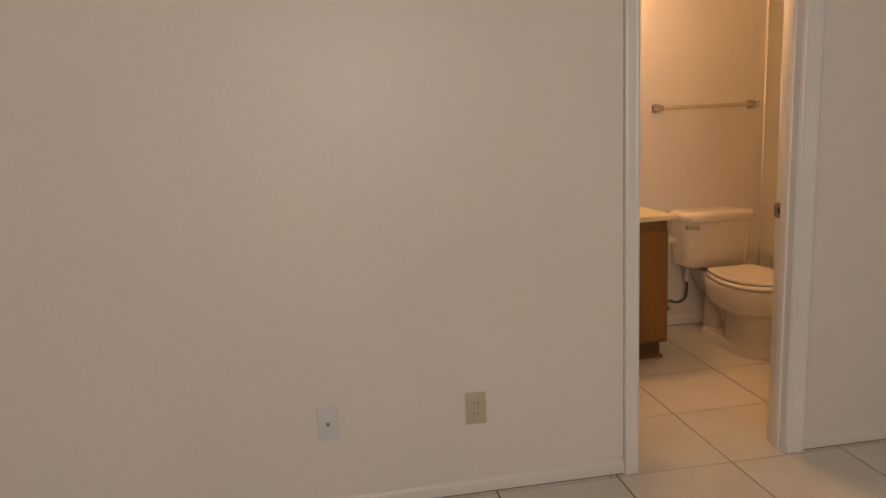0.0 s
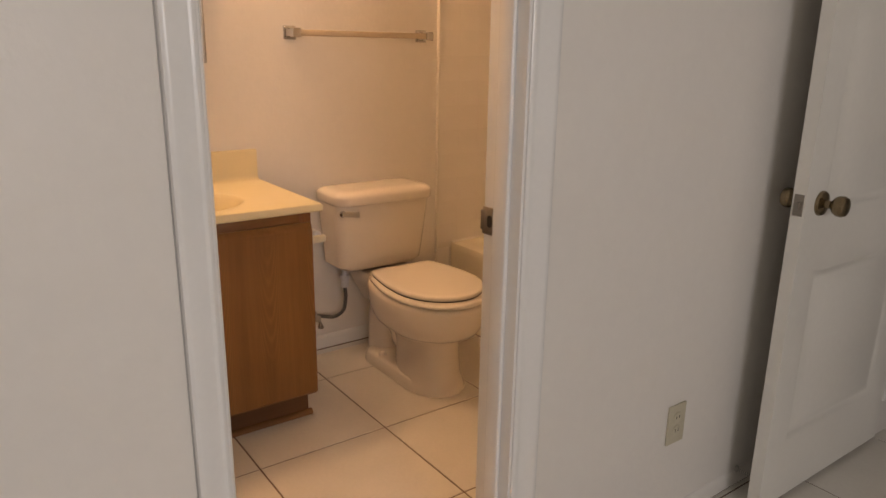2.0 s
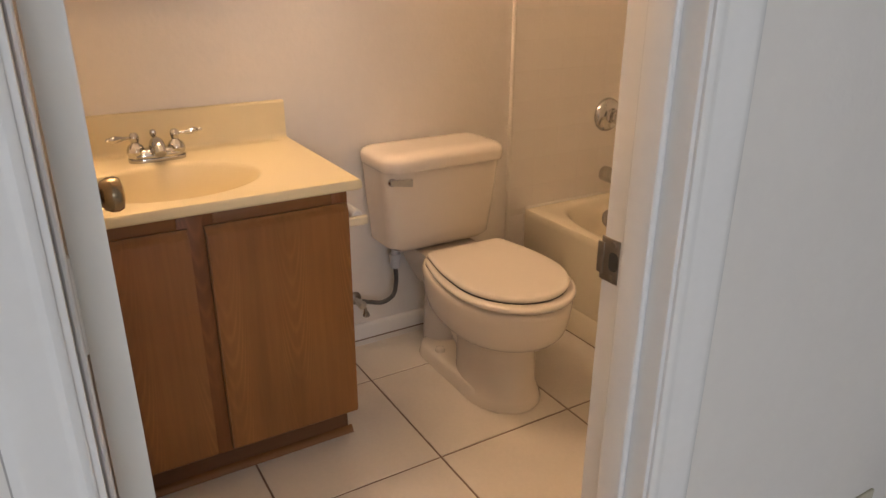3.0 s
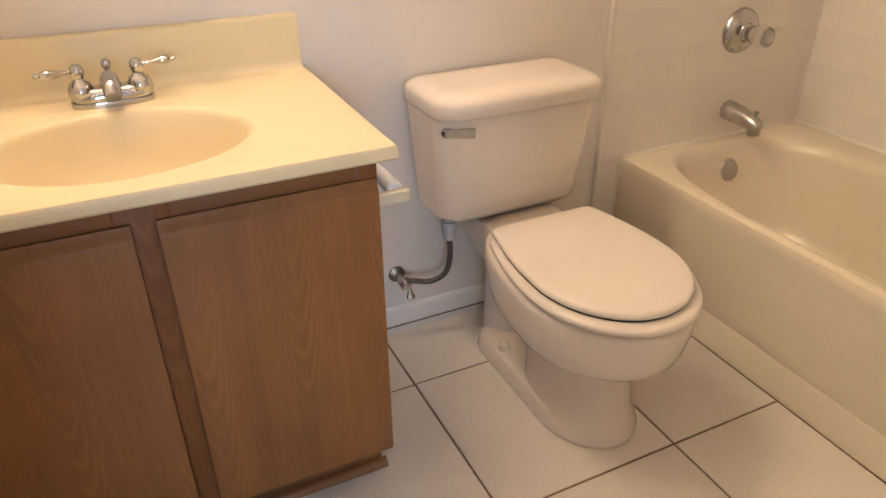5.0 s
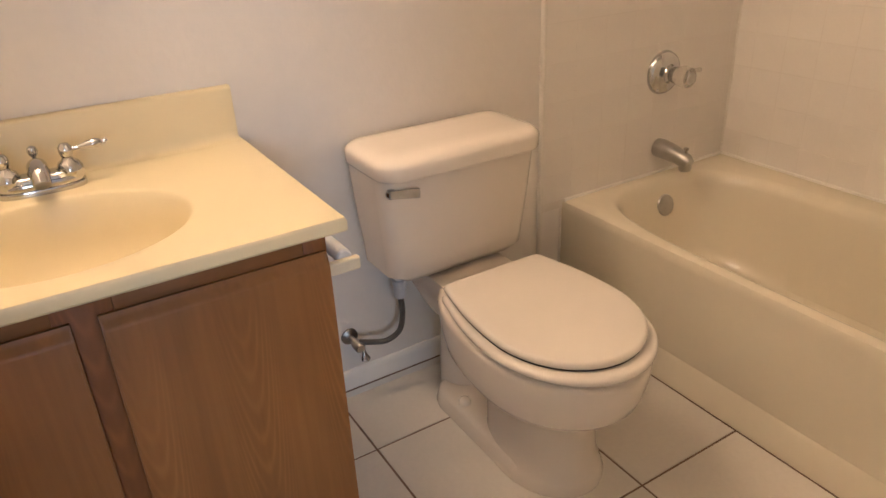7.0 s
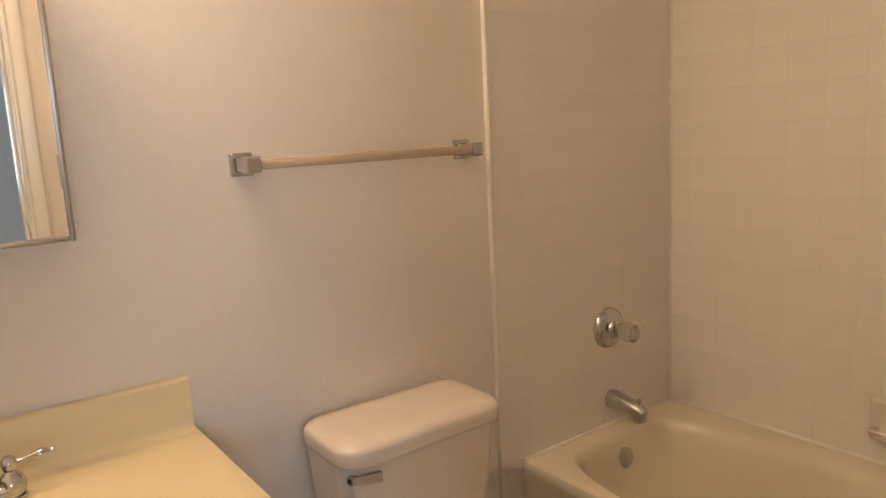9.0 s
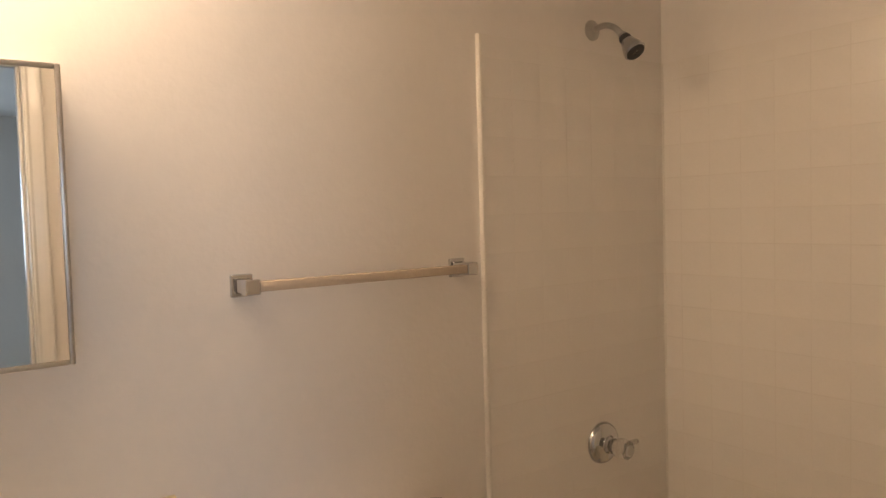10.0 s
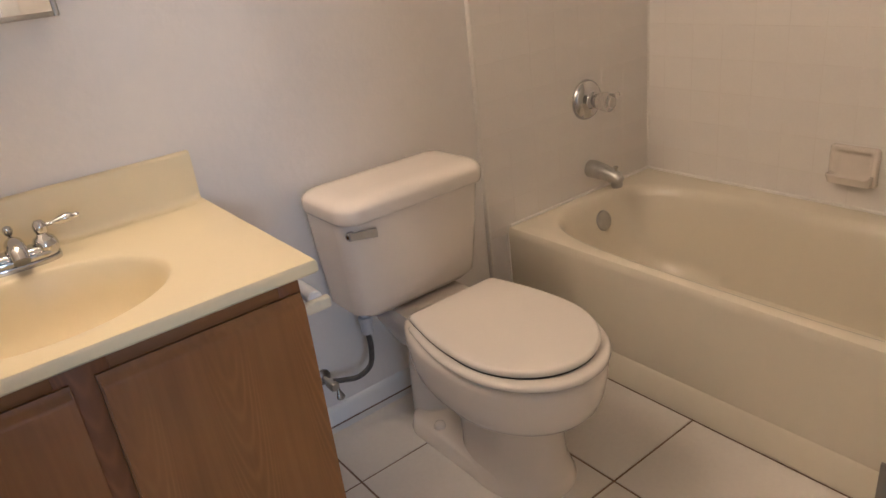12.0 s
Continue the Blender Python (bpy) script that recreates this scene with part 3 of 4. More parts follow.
CT = 0.788           # counter top
def build_counter():
    c = thing("washbasin", "cream cultured marble washbasin slab with oval bowl", "washbasin")
    x0, x1, y0, y1 = 1.164, 1.950, 3.020, BACK - 0.002
    cx, cy, a, b = 1.550, 3.240, 0.208, 0.164
    n = 96
    ang = [2 * math.pi * (i + 0.5) / n for i in range(n)]

    def rect(t, ins, z):
        dx, dy = math.cos(t), math.sin(t)
        hx = ((x1 - ins - cx) if dx > 0 else (cx - x0 - ins)) / max(abs(dx), 1e-6)
        hy = ((y1 - cy) if dy > 0 else (cy - y0 - ins)) / max(abs(dy), 1e-6)
        k = min(hx, hy)
        return Vector((cx + dx * k, cy + dy * k, z))

    def oval(s, z, oy=0.0):
        return [Vector((cx + a * s * math.cos(t), cy + oy + b * s * math.sin(t), z)) for t in ang]

    # corner points of the slab must lie on the ring
    loops = [[rect(t, 0.004, CT - 0.0262) for t in ang], [rect(t, 0.0, CT - 0.022) for t in ang], [rect(t, 0.0, CT - 0.006) for t in ang],
             [rect(t, 0.003, CT - 0.001) for t in ang], [rect(t, 0.010, CT) for t in ang]]
    corners = [(x1, y0), (x1, y1), (x0, y0), (x0, y1)]
    for qx, qy in corners:
        k = min(range(n), key=lambda i: abs(math.remainder(ang[i] - math.atan2(qy - cy, qx - cx), 2 * math.pi)))
        for loop, ins in zip(loops, (0.004, 0, 0, 0.003, 0.010)):
            loop[k] = Vector((qx - math.copysign(ins, qx - cx), qy + (ins if qy < cy else 0), loop[k].z))
    loops += [oval(1.045, CT), oval(1.02, CT - 0.0008), oval(1.0, CT - 0.004), oval(0.98, CT - 0.012), oval(0.955, CT - 0.028), oval(0.90, CT - 0.064),
              oval(0.80, CT - 0.098), oval(0.64, CT - 0.124), oval(0.44, CT - 0.139, 0.01), oval(0.24, CT - 0.146, 0.02), oval(0.10, CT - 0.149, 0.03)]
    part("basin_top", rings(loops, cap0=False, cap1=True), MARBLE, c)
    prof = [(0.001, CT - 0.003), (0.048, CT - 0.003), (0.048, CT + 0.0004)]
    prof += [(0.042 - 0.018 * math.sin(radians(q)), CT + 0.0186 - 0.018 * math.cos(radians(q))) for q in (5, 20, 40, 60, 80, 90)]
    prof += [(0.024, 0.895), (0.0225, 0.8995), (0.019, 0.902), (0.005, 0.902), (0.001, 0.899)]
    bm = extrude(prof, lambda u, w: Vector((x0, BACK - u, w)), lambda u, w: Vector((x1 - 0.010, BACK - u, w)))
    part("backsplash", bm, MARBLE, c)
    part("drain", lathe([(0.020, 0), (0.021, 0.003), (0.016, 0.004), (0.010, 0.001), (0.001, 0.001)], (cx, cy + 0.03, CT - 0.1475), (0, 0, 1)), CHROME, c, "chrome basin drain")


build_counter()


def build_faucet():
    f = thing("basin_faucet", "chrome two-handle faucet with lever handles on vanity top", "faucet")
    cx, cy = 1.555, 3.466
    z = CT + 0.0005
    n = 48
    def oval(rx, ry, h):
        out = []
        for i in range(n):
            t = 2 * math.pi * i / n
            c, s = math.cos(t), math.sin(t)
            out.append(Vector((cx + rx * math.copysign(abs(c) ** 0.55, c), cy + ry * math.copysign(abs(s) ** 0.8, s), z + h)))
        return out
    part("base", rings([oval(0.073, 0.030, 0), oval(0.074, 0.031, 0.007), oval(0.073, 0.030, 0.010), oval(0.069, 0.027, 0.011), oval(0.0695, 0.0275, 0.019), oval(0.068, 0.026, 0.022), oval(0.064, 0.023, 0.023), oval(0.062, 0.021, 0.029), oval(0.056, 0.017, 0.032), oval(0.042, 0.010, 0.033)]), CHROME, f)
    for s in (-1, 1):
        hx = cx + s * 0.051
        body = part("handle", lathe([(0.022, 0.016), (0.0235, 0.024), (0.0225, 0.034), (0.018, 0.043), (0.0115, 0.047), (0.0095, 0.052), (0.0115, 0.057),
                                     (0.0125, 0.063), (0.0115, 0.071), (0.007, 0.077), (0.001, 0.078)], (hx, cy, z), (0, 0, 1), 24), CHROME, f)
        a = Vector((hx + s * 0.008, cy, z + 0.065))
        d = Vector((s * 1.0, -0.24 if s < 0 else -0.03, 0.02 if s < 0 else 0.07)).normalized()
        part("lever", lathe([(0.0042, 0), (0.0036, 0.010), (0.0045, 0.018), (0.0068, 0.027), (0.0088, 0.037), (0.0092, 0.044), (0.0072, 0.051), (0.0036, 0.054), (0.0052, 0.057), (0.0050, 0.061), (0.001, 0.065)],
                            a, d, 18), CHROME, body)
    path = smooth_path([(cx, cy, z + 0.024), (cx, cy - 0.006, z + 0.042), (cx, cy - 0.026, z + 0.049), (cx, cy - 0.050, z + 0.043), (cx, cy - 0.066, z + 0.028)], 5)
    k = len(path)
    part("spout", tube(path, 0.016, 20, radii=[0.0190 - 0.004 * i / (k - 1) for i in range(k)]), CHROME, f)
    part("lift_rod", lathe([(0.0028, 0), (0.0028, 0.034), (0.005, 0.037), (0.0035, 0.041), (0.0075, 0.046), (0.0092, 0.053), (0.0072, 0.060), (0.001, 0.063)], (cx, cy + 0.020, z + 0.015), (0, 0, 1), 18), CHROME, f)


build_faucet()


def build_paper_holder():
    o = thing("toilet_paper_holder", "empty cream toilet paper holder on the cabinet side", "paper holder")
    x, z = VX1, 0.634
    for y in (3.150, 3.315):
        part("bracket", box(x + 0.0005, x + 0.096, y - 0.008, y + 0.008, z - 0.014, z + 0.012, 0.005, 3), CREAMPLASTIC, o)
    part("roller", lathe([(0.012, 0), (0.0155, 0.004), (0.0155, 0.078), (0.0135, 0.080), (0.0135, 0.146), (0.010, 0.150)], (x + 0.070, 3.157, z + 0.010), (0, 1, 0), 20), WHITEPLATE, o, "white plastic roller")


build_paper_holder()


# ---- toilet ----
TX = 2.418
def egg(z, front, back, half, yc, n=56, p=2.0, cx=TX):
    """An egg-shaped ring: half-width half, reaching from y=front to y=back, widest at yc."""
    out = []
    for i in range(n):
        t = 2 * math.pi * i / n
        c, s = math.cos(t), math.sin(t)
        ry = (yc - front) if s < 0 else (back - yc)
        q = 2.0 / p
        out.append(Vector((cx + half * math.copysign(abs(c) ** q, c), yc + ry * math.copysign(abs(s) ** (2.0 / (p + 0.4) if s > 0 else q), s), z)))
    return out


def build_toilet():
    t = thing("toilet", "bone coloured two-piece toilet with its lid closed", "toilet")
    Y = 3.07
    FX2 = TX + 0.010          # the pedestal stands a little off the bowl's axis
    loops = [egg(z, f, b, h, 3.085, cx=FX2) for z, f, b, h in ((0.0, 2.926, 3.26, 0.122), (0.010, 2.923, 3.26, 0.124), (0.030, 2.934, 3.26, 0.116), (0.07, 2.950, 3.26, 0.108),
                                                             (0.14, 2.954, 3.27, 0.104), (0.195, 2.953, 3.29, 0.104), (0.215, 2.949, 3.31, 0.108))]
    loops += [egg(0.228, 2.932, 3.34, 0.122, 3.085, cx=TX + 0.010), egg(0.238, 2.900, 3.355, 0.143, 3.08, cx=TX + 0.004), egg(0.247, 2.874, 3.365, 0.158, Y), egg(0.258, 2.856, 3.375, 0.169, Y), egg(0.276, 2.841, 3.39, 0.178, Y),
              egg(0.305, 2.830, 3.40, 0.183, Y), egg(0.345, 2.822, 3.41, 0.186, Y), egg(0.368, 2.820, 3.41, 0.187, Y), egg(0.378, 2.822, 3.41, 0.185, Y),
              egg(0.385, 2.829, 3.405, 0.180, Y), egg(0.388, 2.840, 3.40, 0.172, Y)]
    part("bowl", rings(loops), CHINA, t, sharp=70)
    # foot behind the pedestal, with the trapway over it
    part("foot", rings([slab_ring(TX - 0.110, TX + 0.110, 3.00, 3.44, 0.0, 0.07), slab_ring(TX - 0.112, TX + 0.112, 3.00, 3.442, 0.010, 0.07),
                        slab_ring(TX - 0.107, TX + 0.107, 3.01, 3.436, 0.042, 0.07), slab_ring(TX - 0.102, TX + 0.102, 3.015, 3.431, 0.050, 0.066), slab_ring(TX - 0.090, TX + 0.090, 3.03, 3.42, 0.054, 0.06)]), CHINA, t, sharp=60)
    path = smooth_path([(TX, 3.15, 0.14), (TX, 3.24, 0.18), (TX, 3.33, 0.26), (TX, 3.40, 0.22), (TX, 3.42, 0.03)], 6)
    part("trapway", tube(path, 0.062, 24, radii=[0.080] * 6 + [0.07] * (len(path) - 6)), CHINA, t)
    part("deck", rings([slab_ring(TX - 0.075, TX + 0.075, 3.28, 3.50, 0.26, 0.04), slab_ring(TX - 0.105, TX + 0.105, 3.26, 3.53, 0.33, 0.04),
                        slab_ring(TX - 0.115, TX + 0.115, 3.24, 3.54, 0.375, 0.03), slab_ring(TX - 0.108, TX + 0.108, 3.24, 3.535, 0.392, 0.03)]), CHINA, t)
    for s in (-1, 1):
        part("bolt_cap", lathe([(0.016, 0), (0.016, 0.010), (0.013, 0.017), (0.006, 0.021), (0.0005, 0.022)], (TX + s * 0.080, 3.300, 0.050), (0, 0, 1), 20), CHINA, t)
    # seat ring and lid: narrow straight back, widest in the middle, round front
    def outline(z, g, front, back, half, backhalf, yw=3.045, n=20):
        half, backhalf, front, back = half + g, backhalf + g, front - g, back + g
        pts = [(half * math.cos(math.pi / 2 * k / n), yw - (yw - front) * math.sin(math.pi / 2 * k / n)) for k in range(n + 1)]   # right to front
        right = []
        for k in range(1, 11):
            q = k / 11
            right.append((backhalf + (half - backhalf) * math.cos(math.pi / 2 * q ** 1.15), yw + (back - 0.02 - yw) * q))
        corner = [(backhalf, back - 0.014), (backhalf - 0.006, back - 0.004), (backhalf - 0.018, back)]
        side = [(x, y) for x, y in (right + corner)][::-1] + pts
        out = [Vector((TX + x, y, z)) for x, y in side]
        return out + [Vector((TX - x, y, z)) for x, y in side[::-1][1:]]
    def seat(z, g):
        return outline(z, g, 2.816, 3.284, 0.188, 0.152)
    def rounded(ring, z0, z1, r, top_in):
        """Rings of a slab with a full round rim between z0 and z1, then a slightly domed top."""
        h = (z1 - z0) / 2
        out = [ring(z0 + h - h * math.sin(radians(q)), -r + r * math.cos(radians(q))) for q in (90, 70, 50, 30, 10)]
        out += [ring(z0 + h + h * math.sin(radians(q)), -r + r * math.cos(radians(q))) for q in (10, 30, 50, 70, 85)]
        return out + [ring(z1 + 0.0004 * (k + 1), -r - top_in * (k + 1)) for k in range(3)]
    part("seat", rings(rounded(seat, 0.391, 0.4112, 0.011, 0.004)), SEATPLASTIC, t, sharp=60)
    def lid(z, g):
        return outline(z, g, 2.842, 3.288, 0.173, 0.143)
    part("lid", rings(rounded(lid, 0.4150, 0.4345, 0.010, 0.022)), SEATPLASTIC, t, sharp=60)
    # near-black filler: its colour is the shade between seat and lid
    part("seat_gap_shade", rings([lid(0.4108, -0.005), lid(0.4155, -0.005)]), DARK, t, "near-black filler for the shade between seat and lid")
    for s in (-1, 1):
        part("hinge", box(TX + s * 0.07 - 0.02, TX + s * 0.07 + 0.02, 3.286, 3.312, 0.391, 0.408, 0.006, 3), SEATPLASTIC, t)
    tank_x = 2.393
    # tank, wider at the top, with a bowed front
    def tank_ring(z, w, y0):
        r = slab_ring(tank_x - w, tank_x + w, y0, BACK - 0.022, z, 0.034)
        return [Vector((p.x, p.y - (0.020 * (1 - ((p.x - tank_x) / w) ** 2) if p.y < (y0 + 0.06) else 0), p.z)) for p in r]
    part("tank", rings([tank_ring(0.402, 0.150, 3.405), tank_ring(0.408, 0.170, 3.392), tank_ring(0.425, 0.194, 3.380), tank_ring(0.46, 0.196, 3.374), tank_ring(0.58, 0.209, 3.364), tank_ring(0.690, 0.218, 3.357)]), CHINA, t)
    def lid_ring(z, g):
        w = 0.222 + g
        y0, y1 = 3.334 - g, BACK - 0.012 + min(g, 0.0)
        r = slab_ring(tank_x - w, tank_x + w, y0, y1, z, max(0.014, 0.045 + 0.6 * g))
        return [Vector((p.x, p.y - 0.026 * (1 - ((p.x - tank_x) / w) ** 2) * (y1 - p.y) / (y1 - y0), p.z)) for p in r]
    part("tank_lid", rings([lid_ring(0.684, -0.008), lid_ring(0.686, -0.002), lid_ring(0.692, 0.0), lid_ring(0.704, 0.001), lid_ring(0.716, 0.001), lid_ring(0.723, -0.001), lid_ring(0.729, -0.006), lid_ring(0.7335, -0.012),
                            lid_ring(0.737, -0.020), lid_ring(0.7392, -0.030), lid_ring(0.7405, -0.044), lid_ring(0.741, -0.06)]), CHINA, t, sharp=70)
    # flush lever
    lx, ly, lz = tank_x - 0.193, 3.356, 0.655
    lev = part("flush_lever", lathe([(0.013, 0), (0.013, 0.006), (0.010, 0.011), (0.0005, 0.012)], (lx, ly + 0.004, lz), (0, -1, 0), 20), CHROME, t, "chrome flush lever")
    part("lever_arm", rings([[Vector((lx + u, ly - 0.010 - 0.010 * (u / 0.07) + dy, lz + 0.002 - 0.10 * u + dz * (0.7 + 3.0 * u))) for dy, dz in ((-0.003, -0.014), (0.003, -0.014), (0.004, 0.0), (0.003, 0.012), (-0.003, 0.012), (-0.005, 0.0))]
                             for u in (-0.008, 0.01, 0.025, 0.04, 0.054, 0.060)]), DULLCHROME, lev)


build_toilet()


def build_supply():
    o = thing("supply_valve", "chrome water stop valve with grey braided hose", "valve")
    x, z = 2.148, 0.187
    part("flange", lathe([(0.024, 0), (0.023, 0.004), (0.014, 0.009), (0.010, 0.011)], (x, BACK, z), (0, -1, 0), 24), STEEL, o)
    body = part("body", lathe([(0.008, 0), (0.008, 0.030), (0.014, 0.032), (0.015, 0.060), (0.011, 0.066)], (x, BACK - 0.008, z), (0, -1, 0), 18), DULLCHROME, o)
    part("handle", rings([[Vector((x + 0.010 + 0.10 * d + w * math.cos(q), BACK - 0.060 - 0.16 * d + 0.0045 * math.sin(q), z - 0.006 - d)) for q in [math.pi * k / 6 for k in range(12)]]
                          for d, w in ((0.0, 0.0055), (0.012, 0.0055), (0.020, 0.0075), (0.032, 0.0125), (0.038, 0.0125), (0.042, 0.008))]), CHROME, body, "small chrome fan handle")
    path = smooth_path([(x + 0.004, BACK - 0.055, z + 0.010), (x + 0.03, BACK - 0.062, z + 0.004), (x + 0.075, BACK - 0.07, z - 0.004), (x + 0.112, BACK - 0.08, z + 0.020),
                        (x + 0.122, BACK - 0.085, z + 0.075), (x + 0.118, BACK - 0.088, z + 0.130)], 7)
    part("hose", tube(path, 0.0078, 12), BRAID, o, "grey braided supply hose")
    part("coupling_nut", lathe([(0.014, 0), (0.017, 0.004), (0.0165, 0.034), (0.020, 0.036), (0.020, 0.052)], (x + 0.118, BACK - 0.088, z + 0.125), (0, 0, 1), 10), WHITEPLATE, o, "white plastic coupling nut")
    part("shank", lathe([(0.012, 0), (0.012, 0.05)], (x + 0.118, BACK - 0.088, z + 0.172), (0, 0, 1), 12), WHITEPLATE, o)


build_supply()


# ---- towel bar ----
def build_towel_bar():
    o = thing("towel_bar", "towel bar with square chrome posts and yellowed clear rod", "towel bar")
    z = 1.327
    for x in (2.103, 2.698):
        def sq(h, d):
            return slab_ring(x - h, x + h, z - h, z + h, d, h * 0.12, 3)
        loops = [[Vector((p.x, BACK - d, p.y)) for p in sq(h, 0)] for h, d in ((0.025, 0.0), (0.025, 0.005), (0.023, 0.008), (0.0165, 0.009), (0.0145, 0.013), (0.0125, 0.040), (0.0165, 0.044), (0.0165, 0.072), (0.014, 0.075))]
        part("post", rings(loops), CHROME, o, "square chrome post")
    part("rod", box(2.111, 2.720, BACK - 0.069, BACK - 0.047, z - 0.011, z + 0.011, 0.003), ACRYLBAR, o, "yellowed clear plastic rod")


build_towel_bar()


# ---- mirror cabinet and light ----
def build_mirror():
    o = thing("mirror_cabinet", "mirror cabinet with thin metal frame above the vanity", "mirror")
    x0, x1, z0, z1, front = 1.347, 1.758, 1.217, 1.758, BACK - 0.072
    part("body", box(x0 + 0.006, x1 - 0.006, front, BACK - 0.0005, z0 + 0.006, z1 - 0.006, 0.003), DOORPAINT, o, "white enamelled cabinet body")
    # the mirrored door stands a hair ajar, hinged at its outer edge
    swing = Matrix.Translation((x1, front, 0)) @ Matrix.Rotation(radians(0.6), 4, "Z") @ Matrix.Translation((-x1, -front, 0))

    def swung(bm):
        bmesh.ops.transform(bm, matrix=swing, verts=bm.verts)
        return bm
    glass = part("mirror_door", swung(box(x0 + 0.006, x1 - 0.006, front - 0.014, front - 0.007, z0 + 0.006, z1 - 0.006)), MIRROR, o)
    for a, b, c, d in ((x0, x0 + 0.010, z0, z1), (x1 - 0.010, x1, z0, z1), (x0 + 0.010, x1 - 0.010, z0, z0 + 0.010), (x0 + 0.010, x1 - 0.010, z1 - 0.010, z1)):
        part("frame", swung(box(a, b, front - 0.018, front - 0.001, c, d, 0.003)), DULLCHROME, glass, "thin satin metal frame")


build_mirror()


def build_vanity_light():
    o = thing("vanity_light", "chrome strip light with three lit globe bulbs", "wall light")
    z = 2.22
    part("back_plate", box(1.275, 1.815, BACK - 0.045, BACK - 0.0005, z - 0.055, z + 0.055, 0.008, 3), CHROME, o)
    for x in (1.375, 1.545, 1.715):
        part("socket", lathe([(0.030, 0), (0.030, 0.012), (0.022, 0.020), (0.022, 0.030), (0.018, 0.036)], (x, BACK - 0.045, z), (0, -1, 0), 20), CHROME, o)
        part("bulb", lathe([(0.016, 0.0), (0.024, 0.012), (0.046, 0.034), (0.060, 0.066), (0.0625, 0.086), (0.056, 0.112), (0.040, 0.132), (0.018, 0.144), (0.0005, 0.146)], (x, BACK - 0.079, z), (0, -1, 0), 24), GLOW, o, "lit globe bulb")


build_vanity_light()


# ---- bathtub ----
AX = AX_FOOT
def build_tub():
    t = thing("bathtub", "bone enamelled built-in bathtub with plain apron", "bathtub")
    y0, y1 = INNER + 0.002, BACK - 0.002
    x0, x1 = AX, TUBW - 0.002
    cx, cy = (x0 + 0.042 + x1 - 0.100) / 2, (y0 + 0.075 + y1 - 0.046) / 2
    ha, hb = (x1 - 0.100 - x0 - 0.042) / 2, (y1 - 0.046 - y0 - 0.075) / 2
    n = 120
    ang = [2 * math.pi * (i + 0.5) / n for i in range(n)]

    def sup(ax, by, z, oy=0.0, p=3.8):
        out = []
        for t_ in ang:
            c, s = math.cos(t_), math.sin(t_)
            k = (abs(c / ax) ** p + abs(s / by) ** p) ** (-1 / p)
            out.append(Vector((cx + c * k, cy + oy + s * k, z)))
        return out

    def outer(z, ins):
        loop = []
        for t_ in ang:
            c, s = math.cos(t_), math.sin(t_)
            hx = (x1 - cx if c > 0 else cx - x0 - ins) / max(abs(c), 1e-6)
            hy = (y1 - cy if s > 0 else cy - y0) / max(abs(s), 1e-6)
            k = min(hx, hy)
            loop.append(Vector((cx + c * k, cy + s * k, z)))
        for qx, qy in ((x0 + ins, y0), (x0 + ins, y1), (x1, y0), (x1, y1)):
            k = min(range(n), key=lambda i: abs(math.remainder(ang[i] - math.atan2(qy - cy, qx - cx), 2 * math.pi)))
            loop[k] = Vector((qx, qy, z))
        return loop

    loops = [outer(RIM - 0.03, 0.0), outer(RIM - 0.010, 0.0), outer(RIM - 0.003, 0.003), outer(RIM, 0.009),
             sup(ha + 0.014, hb + 0.014, RIM + 0.001), sup(ha + 0.004, hb + 0.004, RIM - 0.003), sup(ha - 0.006, hb - 0.008, RIM - 0.012), sup(ha - 0.014, hb - 0.02, RIM - 0.035),
             sup(ha - 0.03, hb - 0.04, RIM - 0.10), sup(ha - 0.05, hb - 0.075, 0.16), sup(ha - 0.075, hb - 0.12, 0.105), sup(ha - 0.12, hb - 0.18, 0.082), sup(ha * 0.4, hb * 0.5, 0.076)]
    part("basin", rings(loops, cap0=False, cap1=True), TUBENAMEL, t)
    prof = [(0, RIM - 0.03), (0.002, 0.30), (0.006, 0.14), (0.009, 0.102), (0.011, 0.096), (0.004, 0.086), (0.0015, 0.0), (0.03, 0.0), (0.03, RIM - 0.03)]
    bm = extrude(prof, lambda u, v: Vector((AX + u, y0, v)), lambda u, v: Vector((AX + u, y1, v)))
    part("apron", bm, TUBENAMEL, t)
    part("overflow_plate", lathe([(0.036, -0.004), (0.036, 0.004), (0.033, 0.008), (0.014, 0.011), (0.0005, 0.011)], (3.249, BACK - 0.080, 0.315), (0, -1, 0.30), 28), DULLCHROME, t, "dull chrome overflow plate")
    part("drain", lathe([(0.030, 0), (0.030, 0.003), (0.022, 0.004), (0.018, 0.001), (0.001, 0.001)], (3.249, 3.30, 0.0805), (0, 0, 1), 24), DULLCHROME, t)
    return t


build_tub()


